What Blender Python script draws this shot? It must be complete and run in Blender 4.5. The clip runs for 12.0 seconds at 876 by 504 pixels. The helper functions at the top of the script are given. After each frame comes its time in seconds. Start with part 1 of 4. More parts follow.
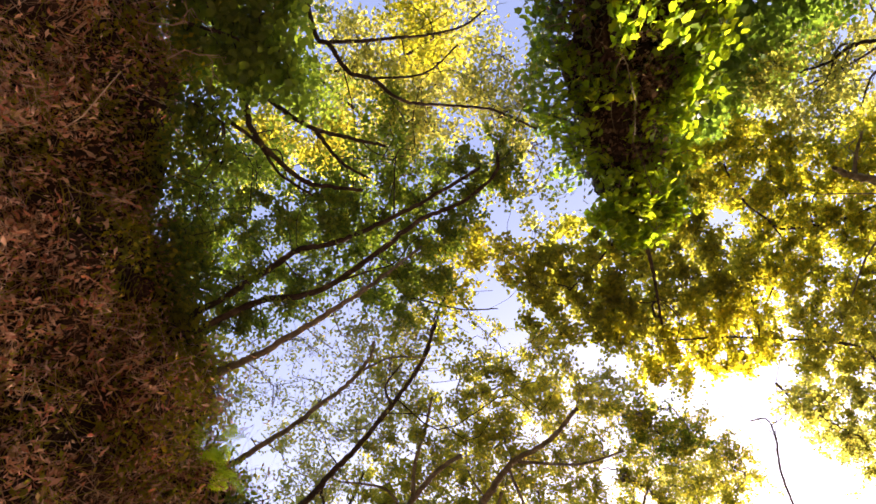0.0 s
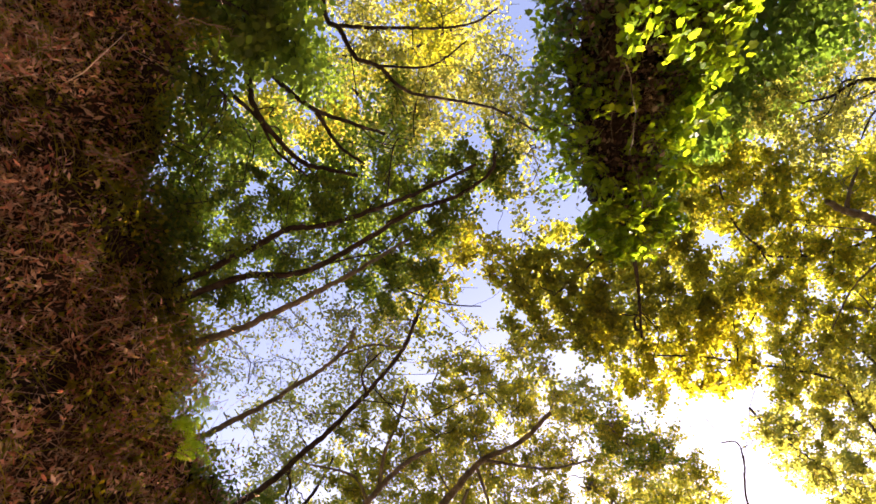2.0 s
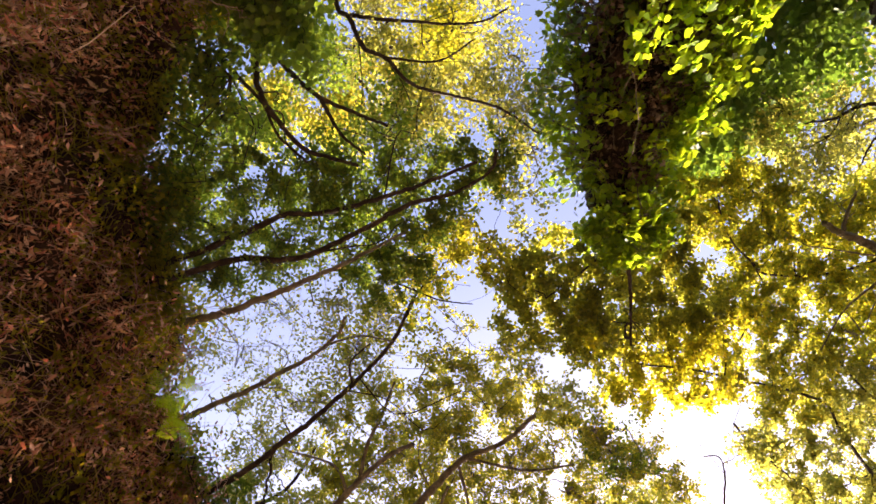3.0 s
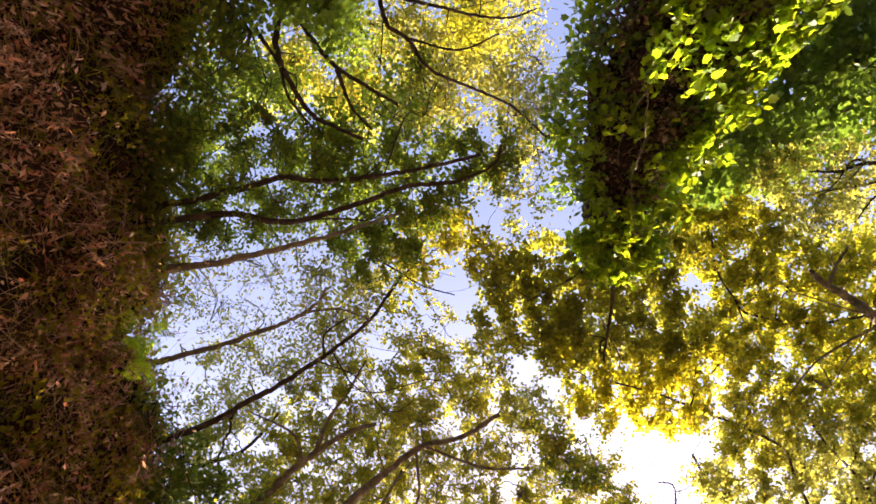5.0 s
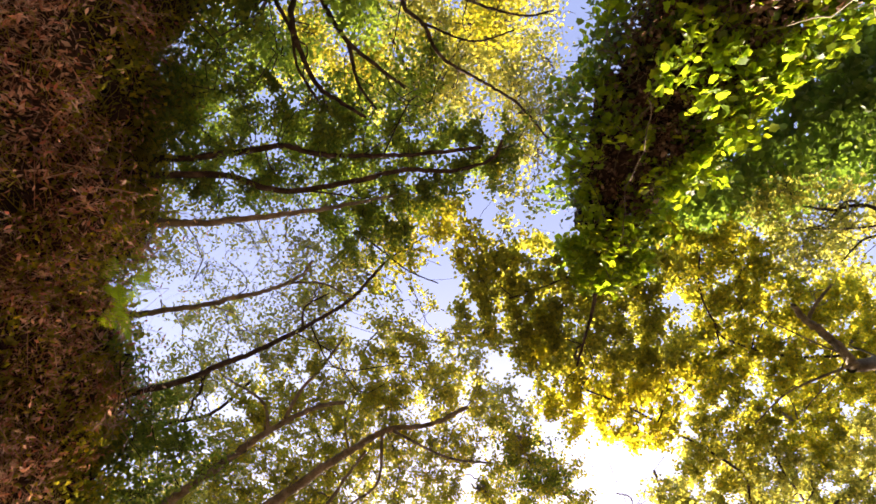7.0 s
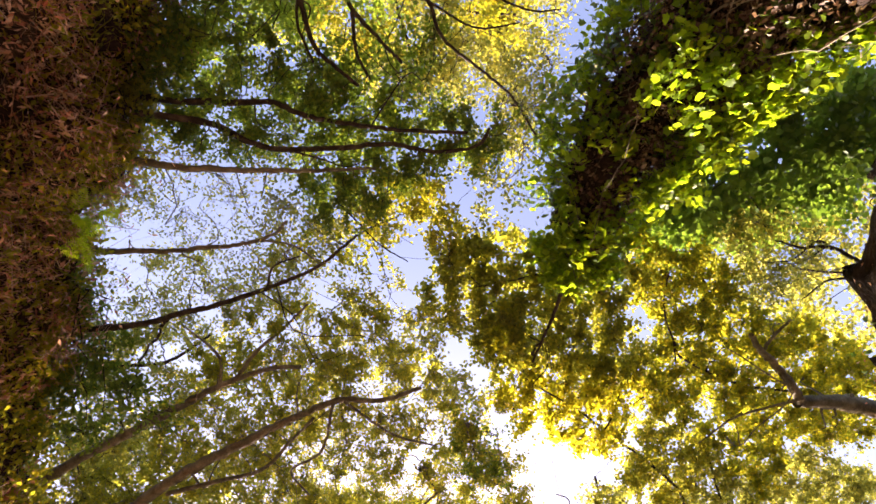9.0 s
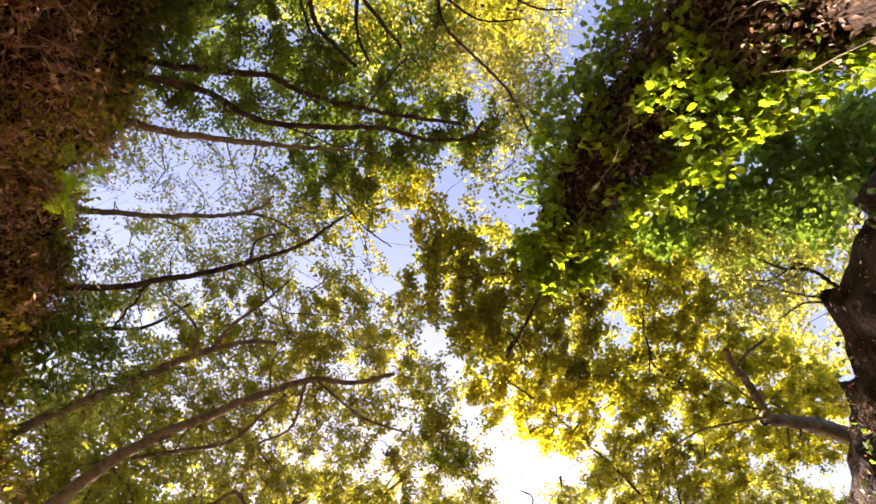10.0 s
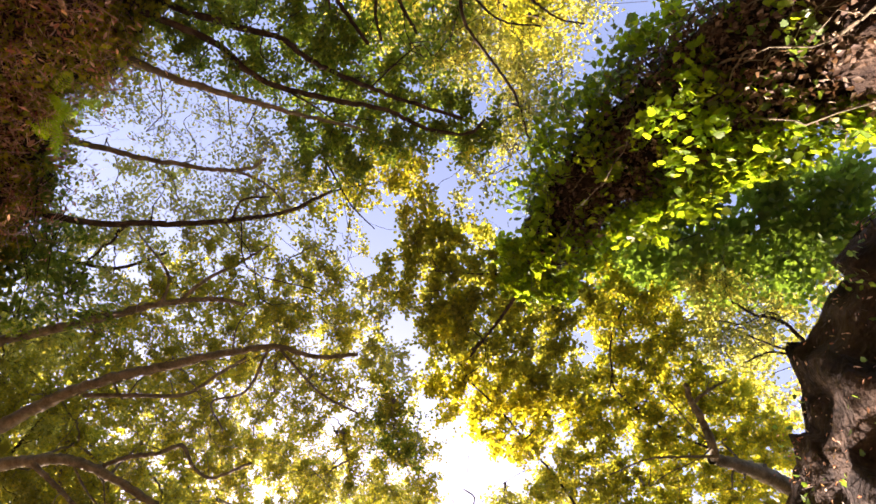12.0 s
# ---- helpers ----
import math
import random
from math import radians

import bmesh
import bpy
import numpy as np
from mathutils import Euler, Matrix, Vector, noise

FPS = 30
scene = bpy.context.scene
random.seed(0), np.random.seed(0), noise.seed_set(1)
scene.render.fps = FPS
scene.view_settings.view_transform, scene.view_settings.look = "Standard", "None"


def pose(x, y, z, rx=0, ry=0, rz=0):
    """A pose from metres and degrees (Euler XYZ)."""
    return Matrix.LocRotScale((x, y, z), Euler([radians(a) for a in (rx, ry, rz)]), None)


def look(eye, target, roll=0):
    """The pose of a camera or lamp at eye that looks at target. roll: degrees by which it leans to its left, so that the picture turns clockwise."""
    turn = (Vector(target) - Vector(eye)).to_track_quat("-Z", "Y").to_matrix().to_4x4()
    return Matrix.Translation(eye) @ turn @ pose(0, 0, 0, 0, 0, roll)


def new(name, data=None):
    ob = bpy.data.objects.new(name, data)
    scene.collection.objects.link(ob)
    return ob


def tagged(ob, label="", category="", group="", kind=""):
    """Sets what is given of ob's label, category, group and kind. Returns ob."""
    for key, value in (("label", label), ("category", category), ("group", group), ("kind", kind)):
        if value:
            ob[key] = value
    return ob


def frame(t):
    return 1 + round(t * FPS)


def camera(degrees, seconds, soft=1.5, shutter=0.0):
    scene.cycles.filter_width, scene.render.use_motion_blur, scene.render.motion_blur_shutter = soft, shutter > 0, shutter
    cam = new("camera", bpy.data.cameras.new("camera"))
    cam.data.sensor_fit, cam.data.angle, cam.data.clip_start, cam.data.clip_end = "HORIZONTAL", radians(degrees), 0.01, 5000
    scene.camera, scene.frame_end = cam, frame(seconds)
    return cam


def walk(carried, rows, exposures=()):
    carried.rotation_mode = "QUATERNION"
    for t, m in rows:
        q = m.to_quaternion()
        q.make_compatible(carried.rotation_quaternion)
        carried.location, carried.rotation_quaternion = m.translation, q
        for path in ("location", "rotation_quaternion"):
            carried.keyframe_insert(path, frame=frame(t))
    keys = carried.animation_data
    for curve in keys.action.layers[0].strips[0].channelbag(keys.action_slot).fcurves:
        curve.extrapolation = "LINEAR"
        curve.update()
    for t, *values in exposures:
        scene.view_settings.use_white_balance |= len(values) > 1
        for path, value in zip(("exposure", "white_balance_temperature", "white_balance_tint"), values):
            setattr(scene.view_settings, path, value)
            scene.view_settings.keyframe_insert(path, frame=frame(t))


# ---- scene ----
# The camera turns slowly while it looks almost straight up
cam = camera(82.1, 12.0, soft=1.6)
walk(cam, [
    (0.0, pose(-0.166, -0.327, 1.671, 172.63, -4.03, 21.95)),
    (0.5, pose(-0.153, -0.298, 1.665, 172.77, -4.06, 20.64)),
    (1.0, pose(-0.143, -0.270, 1.656, 172.90, -4.06, 19.33)),
    (1.5, pose(-0.118, -0.246, 1.652, 172.96, -4.17, 17.92)),
    (2.0, pose(-0.107, -0.231, 1.649, 172.94, -4.23, 16.39)),
    (2.5, pose(-0.098, -0.205, 1.648, 173.03, -4.30, 14.69)),
    (3.0, pose(-0.090, -0.167, 1.643, 173.23, -4.42, 12.69)),
    (5.0, pose(-0.038, -0.032, 1.616, 173.68, -4.89, 3.63)),
    (5.5, pose(-0.029, -0.020, 1.609, 173.72, -4.97, 1.52)),
    (6.0, pose(-0.000, 0.000, 1.603, 173.73, -5.08, -0.00)),
    (6.5, pose(0.014, 0.025, 1.594, 173.72, -5.06, -1.66)),
    (7.0, pose(0.047, 0.060, 1.582, 173.77, -5.09, -3.42)),
    (9.0, pose(0.248, 0.197, 1.537, 173.78, -4.48, -11.69)),
    (9.5, pose(0.318, 0.218, 1.527, 173.67, -4.36, -14.12)),
    (10.0, pose(0.387, 0.237, 1.517, 173.57, -4.30, -16.72)),
    (10.5, pose(0.422, 0.253, 1.515, 173.56, -4.20, -19.30)),
    (11.0, pose(0.457, 0.253, 1.512, 173.59, -4.20, -21.61)),
    (11.5, pose(0.495, 0.245, 1.505, 173.59, -4.28, -24.05)),
    (12.0, pose(0.535, 0.224, 1.502, 173.69, -4.44, -26.32)),
], [(0.0, 2.72, 6850, 35), (12.0, 2.72, 6850, 35)])

# ---- daylight: late sun through the leaves ----
SUN_TO = Vector((0.09, 0.93, 0.37)).normalized()
world = bpy.data.worlds.new("sky")
scene.world = world
world.use_nodes = True
wn = world.node_tree
sky = wn.nodes.new("ShaderNodeTexSky")
sky.sky_type = "NISHITA"
sky.sun_disc = False
sky.sun_elevation = math.asin(SUN_TO.z)
sky.sun_rotation = math.atan2(SUN_TO.x, SUN_TO.y)
sky.dust_density = 3.2
sky.ozone_density = 0.5
sky.air_density = 1.0
wn.nodes["Background"].inputs["Strength"].default_value = 0.092
wn.links.new(sky.outputs["Color"], wn.nodes["Background"].inputs["Color"])
sun = new("sun", bpy.data.lights.new("sun", "SUN"))
sun.data.energy = 5.0
sun.data.angle = radians(0.6)
sun.data.color = (1.0, 0.92, 0.78)
sun.matrix_world = look(SUN_TO * 60, (0, 0, 0))


# ---- materials ----
def mat(name):
    m = bpy.data.materials.new(name)
    m.use_nodes = True
    n, l = m.node_tree.nodes, m.node_tree.links
    return m, n, l, n["Principled BSDF"], n["Material Output"]


def ramp(n, cols):
    r = n.new("ShaderNodeValToRGB")
    e = r.color_ramp.elements
    while len(e) < len(cols):
        e.new(0.5)
    for i, c in enumerate(cols):
        e[i].position = i / (len(cols) - 1)
        e[i].color = (*c, 1)
    return r


def leaf_material(name, cols, glow, trans=0.5, rough=0.45):
    """A thin leaf: gloss and colour on its face, light let through from behind."""
    m, n, l, bsdf, out = mat(name)
    geo = n.new("ShaderNodeNewGeometry")
    r = ramp(n, cols)
    l.new(geo.outputs["Random Per Island"], r.inputs[0])
    tc = n.new("ShaderNodeTexCoord")
    nz = n.new("ShaderNodeTexNoise")
    nz.inputs["Scale"].default_value = 1.3
    l.new(tc.outputs["Object"], nz.inputs["Vector"])
    hs = n.new("ShaderNodeHueSaturation")
    mp = n.new("ShaderNodeMapRange")
    mp.inputs[3].default_value, mp.inputs[4].default_value = 0.65, 1.35
    l.new(nz.outputs["Fac"], mp.inputs[0])
    l.new(mp.outputs[0], hs.inputs["Value"])
    l.new(r.outputs[0], hs.inputs["Color"])
    l.new(hs.outputs[0], bsdf.inputs["Base Color"])
    bsdf.inputs["Roughness"].default_value = rough
    bsdf.inputs["Specular IOR Level"].default_value = 0.35
    tr = n.new("ShaderNodeBsdfTranslucent")
    gl = n.new("ShaderNodeMix")
    gl.data_type, gl.blend_type = "RGBA", "MULTIPLY"
    gl.inputs[0].default_value = 1.0
    l.new(hs.outputs[0], gl.inputs[6])
    gl.inputs[7].default_value = (*glow, 1)
    l.new(gl.outputs[2], tr.inputs["Color"])
    mx = n.new("ShaderNodeMixShader")
    mx.inputs[0].default_value = trans
    l.new(bsdf.outputs[0], mx.inputs[1])
    l.new(tr.outputs[0], mx.inputs[2])
    l.new(mx.outputs[0], out.inputs["Surface"])
    return m


def rough_material(name, cols, scale, stretch=(1, 1, 1), bump=0.5, dist=0.02, rough=0.9, island=False):
    m, n, l, bsdf, out = mat(name)
    tc = n.new("ShaderNodeTexCoord")
    mp = n.new("ShaderNodeMapping")
    mp.inputs["Scale"].default_value = stretch
    l.new(tc.outputs["Object"], mp.inputs["Vector"])
    big = n.new("ShaderNodeTexNoise")
    big.inputs["Scale"].default_value = scale
    big.inputs["Detail"].default_value = 8
    big.inputs["Roughness"].default_value = 0.65
    fine = n.new("ShaderNodeTexNoise")
    fine.inputs["Scale"].default_value = scale * 9
    fine.inputs["Detail"].default_value = 4
    for x in (big, fine):
        l.new(mp.outputs[0], x.inputs["Vector"])
    r = ramp(n, cols)
    if island:
        geo = n.new("ShaderNodeNewGeometry")
        l.new(geo.outputs["Random Per Island"], r.inputs[0])
    else:
        st = n.new("ShaderNodeMapRange")
        st.inputs[1].default_value, st.inputs[2].default_value = 0.3, 0.7
        l.new(big.outputs["Fac"], st.inputs[0])
        l.new(st.outputs[0], r.inputs[0])
    mx = n.new("ShaderNodeMix")
    mx.data_type, mx.blend_type = "RGBA", "OVERLAY"
    mx.inputs[0].default_value = 0.6
    l.new(r.outputs[0], mx.inputs[6])
    l.new(fine.outputs["Color"], mx.inputs[7])
    bw = n.new("ShaderNodeRGBToBW")
    l.new(fine.outputs["Color"], bw.inputs[0])
    l.new(bw.outputs[0], mx.inputs[7])
    l.new(mx.outputs[2], bsdf.inputs["Base Color"])
    bsdf.inputs["Roughness"].default_value = rough
    bsdf.inputs["Specular IOR Level"].default_value = 0.2
    ad = n.new("ShaderNodeMath")
    l.new(big.outputs["Fac"], ad.inputs[0])
    l.new(fine.outputs["Fac"], ad.inputs[1])
    bp = n.new("ShaderNodeBump")
    bp.inputs["Strength"].default_value = bump
    bp.inputs["Distance"].default_value = dist
    l.new(ad.outputs[0], bp.inputs["Height"])
    l.new(bp.outputs[0], bsdf.inputs["Normal"])
    return m


SOIL = rough_material("soil", [(0.012, 0.007, 0.005), (0.04, 0.024, 0.017), (0.10, 0.06, 0.042)], 2.4, bump=0.9, dist=0.06)
ROCK = rough_material("rock", [(0.007, 0.005, 0.003), (0.023, 0.015, 0.009), (0.048, 0.031, 0.019), (0.085, 0.056, 0.035)], 1.3, (1, 0.7, 1.6), bump=1.0, dist=0.12)
# Unseen floor, kept pale so that it bounces light up into the trees
BOUNCE_FLOOR = rough_material("bounce_earth", [(0.10, 0.065, 0.04), (0.19, 0.135, 0.085), (0.27, 0.20, 0.13)], 1.2, bump=0.6, dist=0.03)
BARK = rough_material("bark", [(0.014, 0.010, 0.008), (0.042, 0.031, 0.022), (0.095, 0.073, 0.053)], 6, bump=0.8, dist=0.01)
BARK_PALE = rough_material("pale_bark", [(0.06, 0.052, 0.034), (0.14, 0.123, 0.08), (0.25, 0.22, 0.15)], 5, bump=0.8, dist=0.012)
BARK_TAN = rough_material("tan_bark", [(0.006, 0.004, 0.003), (0.02, 0.012, 0.008), (0.05, 0.033, 0.021), (0.15, 0.105, 0.07)], 3.2, (1, 1, 0.45), 1.0, 0.06)
DRY_STEM = rough_material("dry_stem", [(0.20, 0.09, 0.055), (0.42, 0.22, 0.14), (0.66, 0.53, 0.40), (0.30, 0.15, 0.10), (0.55, 0.36, 0.25)], 8, island=True)
DEAD_WOOD = rough_material("dead_wood", [(0.22, 0.15, 0.10), (0.38, 0.29, 0.21)], 7, bump=0.4, dist=0.005)
LITTER = leaf_material("litter_leaf", [(0.297, 0.11, 0.0715), (0.462, 0.209, 0.132), (0.572, 0.363, 0.242), (0.726, 0.572, 0.44), (0.308, 0.143, 0.099), (0.44, 0.363, 0.165)], (1.4, 1.0, 0.7), 0.35, 0.5)
GREEN = leaf_material("green_leaf", [(0.066, 0.106, 0.024), (0.094, 0.135, 0.026), (0.128, 0.167, 0.028), (0.185, 0.2, 0.028)], (1.85, 1.95, 0.8), 0.62)
DARK_GREEN = leaf_material("dark_green_leaf", [(0.0676, 0.111, 0.0286), (0.0936, 0.14, 0.0286), (0.124, 0.172, 0.0286)], (2.3, 2.3, 0.8), 0.56)
OLIVE = leaf_material("olive_leaf", [(0.119, 0.131, 0.03), (0.15, 0.163, 0.0325), (0.194, 0.194, 0.0338), (0.25, 0.225, 0.0338)], (2.5, 2.35, 0.9), 0.68)
# Olive leaf of the dense crown, its shade put into a duller colour
OLIVE_SHADED = leaf_material("shaded_olive_leaf", [(0.10, 0.115, 0.026), (0.13, 0.145, 0.028), (0.165, 0.175, 0.03), (0.22, 0.205, 0.03)], (2.8, 2.6, 1.1), 0.7)
OLIVE_GOLD = leaf_material("golden_olive_leaf", [(0.11, 0.14, 0.022), (0.15, 0.175, 0.024), (0.20, 0.21, 0.024), (0.275, 0.25, 0.024)], (2.5, 2.25, 0.8), 0.68)
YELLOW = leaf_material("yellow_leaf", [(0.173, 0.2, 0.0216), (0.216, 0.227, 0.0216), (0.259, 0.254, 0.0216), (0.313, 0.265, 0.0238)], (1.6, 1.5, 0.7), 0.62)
# Lit copy of the yellow leaf, with the sun's glow in its colour
YELLOW_LIT = leaf_material("sunlit_yellow_leaf", [(0.19, 0.21, 0.022), (0.23, 0.24, 0.022), (0.28, 0.27, 0.024), (0.33, 0.29, 0.026)], (2.2, 2.05, 0.7), 0.68)
GREY_GREEN = leaf_material("grey_green_leaf", [(0.131, 0.156, 0.0525), (0.169, 0.188, 0.0575), (0.206, 0.219, 0.0575), (0.263, 0.244, 0.0525)], (2.3, 2.15, 1.1), 0.66)
# Lit and shaded copies of the ivy leaf; the light is in their colour
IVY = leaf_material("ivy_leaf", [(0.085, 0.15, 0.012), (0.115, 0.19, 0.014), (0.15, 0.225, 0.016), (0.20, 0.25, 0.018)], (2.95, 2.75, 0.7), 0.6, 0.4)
IVY_SHADED = leaf_material("shaded_ivy_leaf", [(0.063, 0.119, 0.0252), (0.091, 0.154, 0.028), (0.119, 0.182, 0.0308)], (2.4, 2.4, 1.0), 0.45, 0.35)
DRY_IVY = leaf_material("dry_ivy_leaf", [(0.06, 0.036, 0.022), (0.11, 0.07, 0.042), (0.30, 0.23, 0.15), (0.07, 0.04, 0.024), (0.15, 0.105, 0.065)], (1.4, 1.1, 0.8), 0.3, 0.6)
FERN = leaf_material("fern_leaf", [(0.15, 0.25, 0.02), (0.21, 0.30, 0.024)], (2.8, 2.6, 0.6), 0.62, 0.6)


# ---- building blocks ----
def part(name, me, material, parent=None, label=""):
    """One mesh object under a thing or a part."""
    if isinstance(me, bmesh.types.BMesh):
        bm, me = me, bpy.data.meshes.new(name)
        bm.to_mesh(me)
        bm.free()
    if not me.materials:
        me.materials.append(material)
    ob = new(name, me)
    ob.parent = parent
    return tagged(ob, label)


def mesh_of(name, verts, faces, smooth=False):
    me = bpy.data.meshes.new(name)
    v = np.asarray(verts, dtype=np.float32)
    f = np.asarray(faces, dtype=np.int32)
    k = f.shape[1]
    me.vertices.add(len(v))
    me.vertices.foreach_set("co", v.ravel())
    me.loops.add(f.size)
    me.loops.foreach_set("vertex_index", f.ravel())
    me.polygons.add(len(f))
    me.polygons.foreach_set("loop_start", np.arange(0, f.size, k, dtype=np.int32))
    me.polygons.foreach_set("loop_total", np.full(len(f), k, dtype=np.int32))
    if smooth:
        me.polygons.foreach_set("use_smooth", np.ones(len(f), dtype=bool))
    me.update(calc_edges=True)
    return me


def spline(pts, n):
    """A smooth way through the points (Catmull-Rom)."""
    p = np.asarray(pts, float)
    if len(p) < 3:
        s = np.linspace(0, 1, n)[:, None]
        return p[0] * (1 - s) + p[-1] * s
    e = np.vstack([2 * p[0] - p[1], p, 2 * p[-1] - p[-2]])
    out = []
    for x in np.linspace(0, len(p) - 1 - 1e-6, n):
        i, s = int(x), x - int(x)
        a, b, c, d = e[i:i + 4]
        out.append(0.5 * (2 * b + (c - a) * s + (2 * a - 5 * b + 4 * c - d) * s * s + (3 * b - a - 3 * c + d) * s ** 3))
    return np.array(out)


def tubes(name, ways, sides=6, knob=0.0, rng=None):
    """One mesh of tubes; each way is (points, radius at the start, radius at the end)."""
    V, F, o = [], [], 0
    for pts, r0, r1 in ways:
        pts = np.asarray(pts, float)
        n = len(pts)
        d = np.gradient(pts, axis=0)
        d /= np.linalg.norm(d, axis=1, keepdims=True) + 1e-9
        up = np.where(np.abs(d[:, 2:3]) > 0.9, [[1.0, 0, 0]], [[0, 0, 1.0]])
        a = np.cross(d, up)
        a /= np.linalg.norm(a, axis=1, keepdims=True) + 1e-9
        b = np.cross(d, a)
        s = np.linspace(0, 1, n)
        r = np.asarray(r0) if np.ndim(r0) else r0 + (r1 - r0) * s ** 0.85
        th = np.arange(sides) * 2 * np.pi / sides
        k = r[:, None] * np.ones((1, sides))
        if knob and rng is not None:
            k = k * (1 + knob * rng.standard_normal((n, sides))) * (1 + 0.8 * knob * rng.standard_normal((n, 1)))
        ring = pts[:, None, :] + k[:, :, None] * (np.cos(th)[None, :, None] * a[:, None, :] + np.sin(th)[None, :, None] * b[:, None, :])
        V.append(ring.reshape(-1, 3))
        i, j = np.meshgrid(np.arange(n - 1), np.arange(sides), indexing="ij")
        q = np.stack([i * sides + j, i * sides + (j + 1) % sides, (i + 1) * sides + (j + 1) % sides, (i + 1) * sides + j], -1).reshape(-1, 4)
        F.append(q + o)
        o += n * sides
    return mesh_of(name, np.vstack(V), np.vstack(F), True)


# leaf outlines: length along y from the stalk, a fold along the middle
OVAL = ([(0, 0, 0), (-0.32, 0.44, 0.09), (0, 1, -0.06), (0.32, 0.44, 0.09)], [(0, 2, 1), (0, 3, 2)])
SLIM = ([(0, 0, 0), (-0.17, 0.47, 0.05), (0, 1, -0.1), (0.17, 0.47, 0.05)], [(0, 2, 1), (0, 3, 2)])
BROAD = ([(0, 0, 0), (-0.4, 0.3, 0.07), (-0.34, 0.68, 0.06), (0, 1, -0.06), (0.34, 0.68, 0.06), (0.4, 0.3, 0.07)],
         [(0, 3, 2), (0, 2, 1), (0, 5, 4), (0, 4, 3)])
LOBED = ([(0, 0.3, 0), (-0.2, 0.02, 0.03), (-0.5, 0.2, 0.1), (-0.4, 0.45, 0.05), (-0.44, 0.76, 0.06), (-0.25, 0.74, 0.03), (0, 1.02, -0.08),
          (0.25, 0.74, 0.03), (0.44, 0.76, 0.06), (0.4, 0.45, 0.05), (0.5, 0.2, 0.1), (0.2, 0.02, 0.03)],
         [(0, i + 2, i + 1) for i in range(10)] + [(0, 1, 11)])


def leaves(name, at, size, rng, shape=OVAL, facing=None, droop=0.3, flat=0.75):
    """One mesh of many single leaves at the given places. flat: how far the blades lie level."""
    at = np.asarray(at, float)
    n = len(at)
    v, f = np.asarray(shape[0], float), np.asarray(shape[1], int)
    sz = size * rng.uniform(0.6, 1.25, n)
    ang = rng.uniform(0, 2 * np.pi, n)
    y = np.stack([np.cos(ang), np.sin(ang), rng.normal(-droop, 0.35, n)], 1)
    y /= np.linalg.norm(y, axis=1, keepdims=True)
    nz = rng.standard_normal((n, 3)) * (1 - flat) + np.array([0, 0, flat])
    if facing is not None:
        nz = rng.standard_normal((n, 3)) * (1 - flat) + np.asarray(facing) * flat
        y = rng.standard_normal((n, 3)) * 0.5 + np.array([0, 0, -droop * 2.0])
    x = np.cross(y, nz)
    x /= np.linalg.norm(x, axis=1, keepdims=True) + 1e-9
    z = np.cross(x, y)
    z /= np.linalg.norm(z, axis=1, keepdims=True) + 1e-9
    y = np.cross(z, x)
    V = at[:, None, :] + sz[:, None, None] * (v[None, :, 0:1] * x[:, None, :] + v[None, :, 1:2] * y[:, None, :] + v[None, :, 2:3] * z[:, None, :])
    F = f[None] + (np.arange(n) * len(v))[:, None, None]
    return mesh_of(name, V.reshape(-1, 3), F.reshape(-1, f.shape[1]))


def wander(a, b, rng, n=6, amount=0.12):
    """A crooked way from a to b."""
    s = np.linspace(0, 1, n)[:, None]
    a, b = np.asarray(a, float), np.asarray(b, float)
    w = np.cumsum(rng.standard_normal((n, 3)), axis=0)
    w -= w[0] + (w[-1] - w[0]) * s
    return a * (1 - s) + b * s + w * amount * np.linalg.norm(b - a) / n ** 0.5


def inside(outline, p):
    """Which of the places p lie within the outline."""
    o = np.asarray(outline, float)
    q = np.roll(o, -1, 0)
    x, y = p[:, 0:1], p[:, 1:2]
    cut = ((o[:, 1] > y) != (q[:, 1] > y)) & (x < (q[:, 0] - o[:, 0]) * (y - o[:, 1]) / (q[:, 1] - o[:, 1] + 1e-12) + o[:, 0])
    return cut.sum(1) % 2 == 1


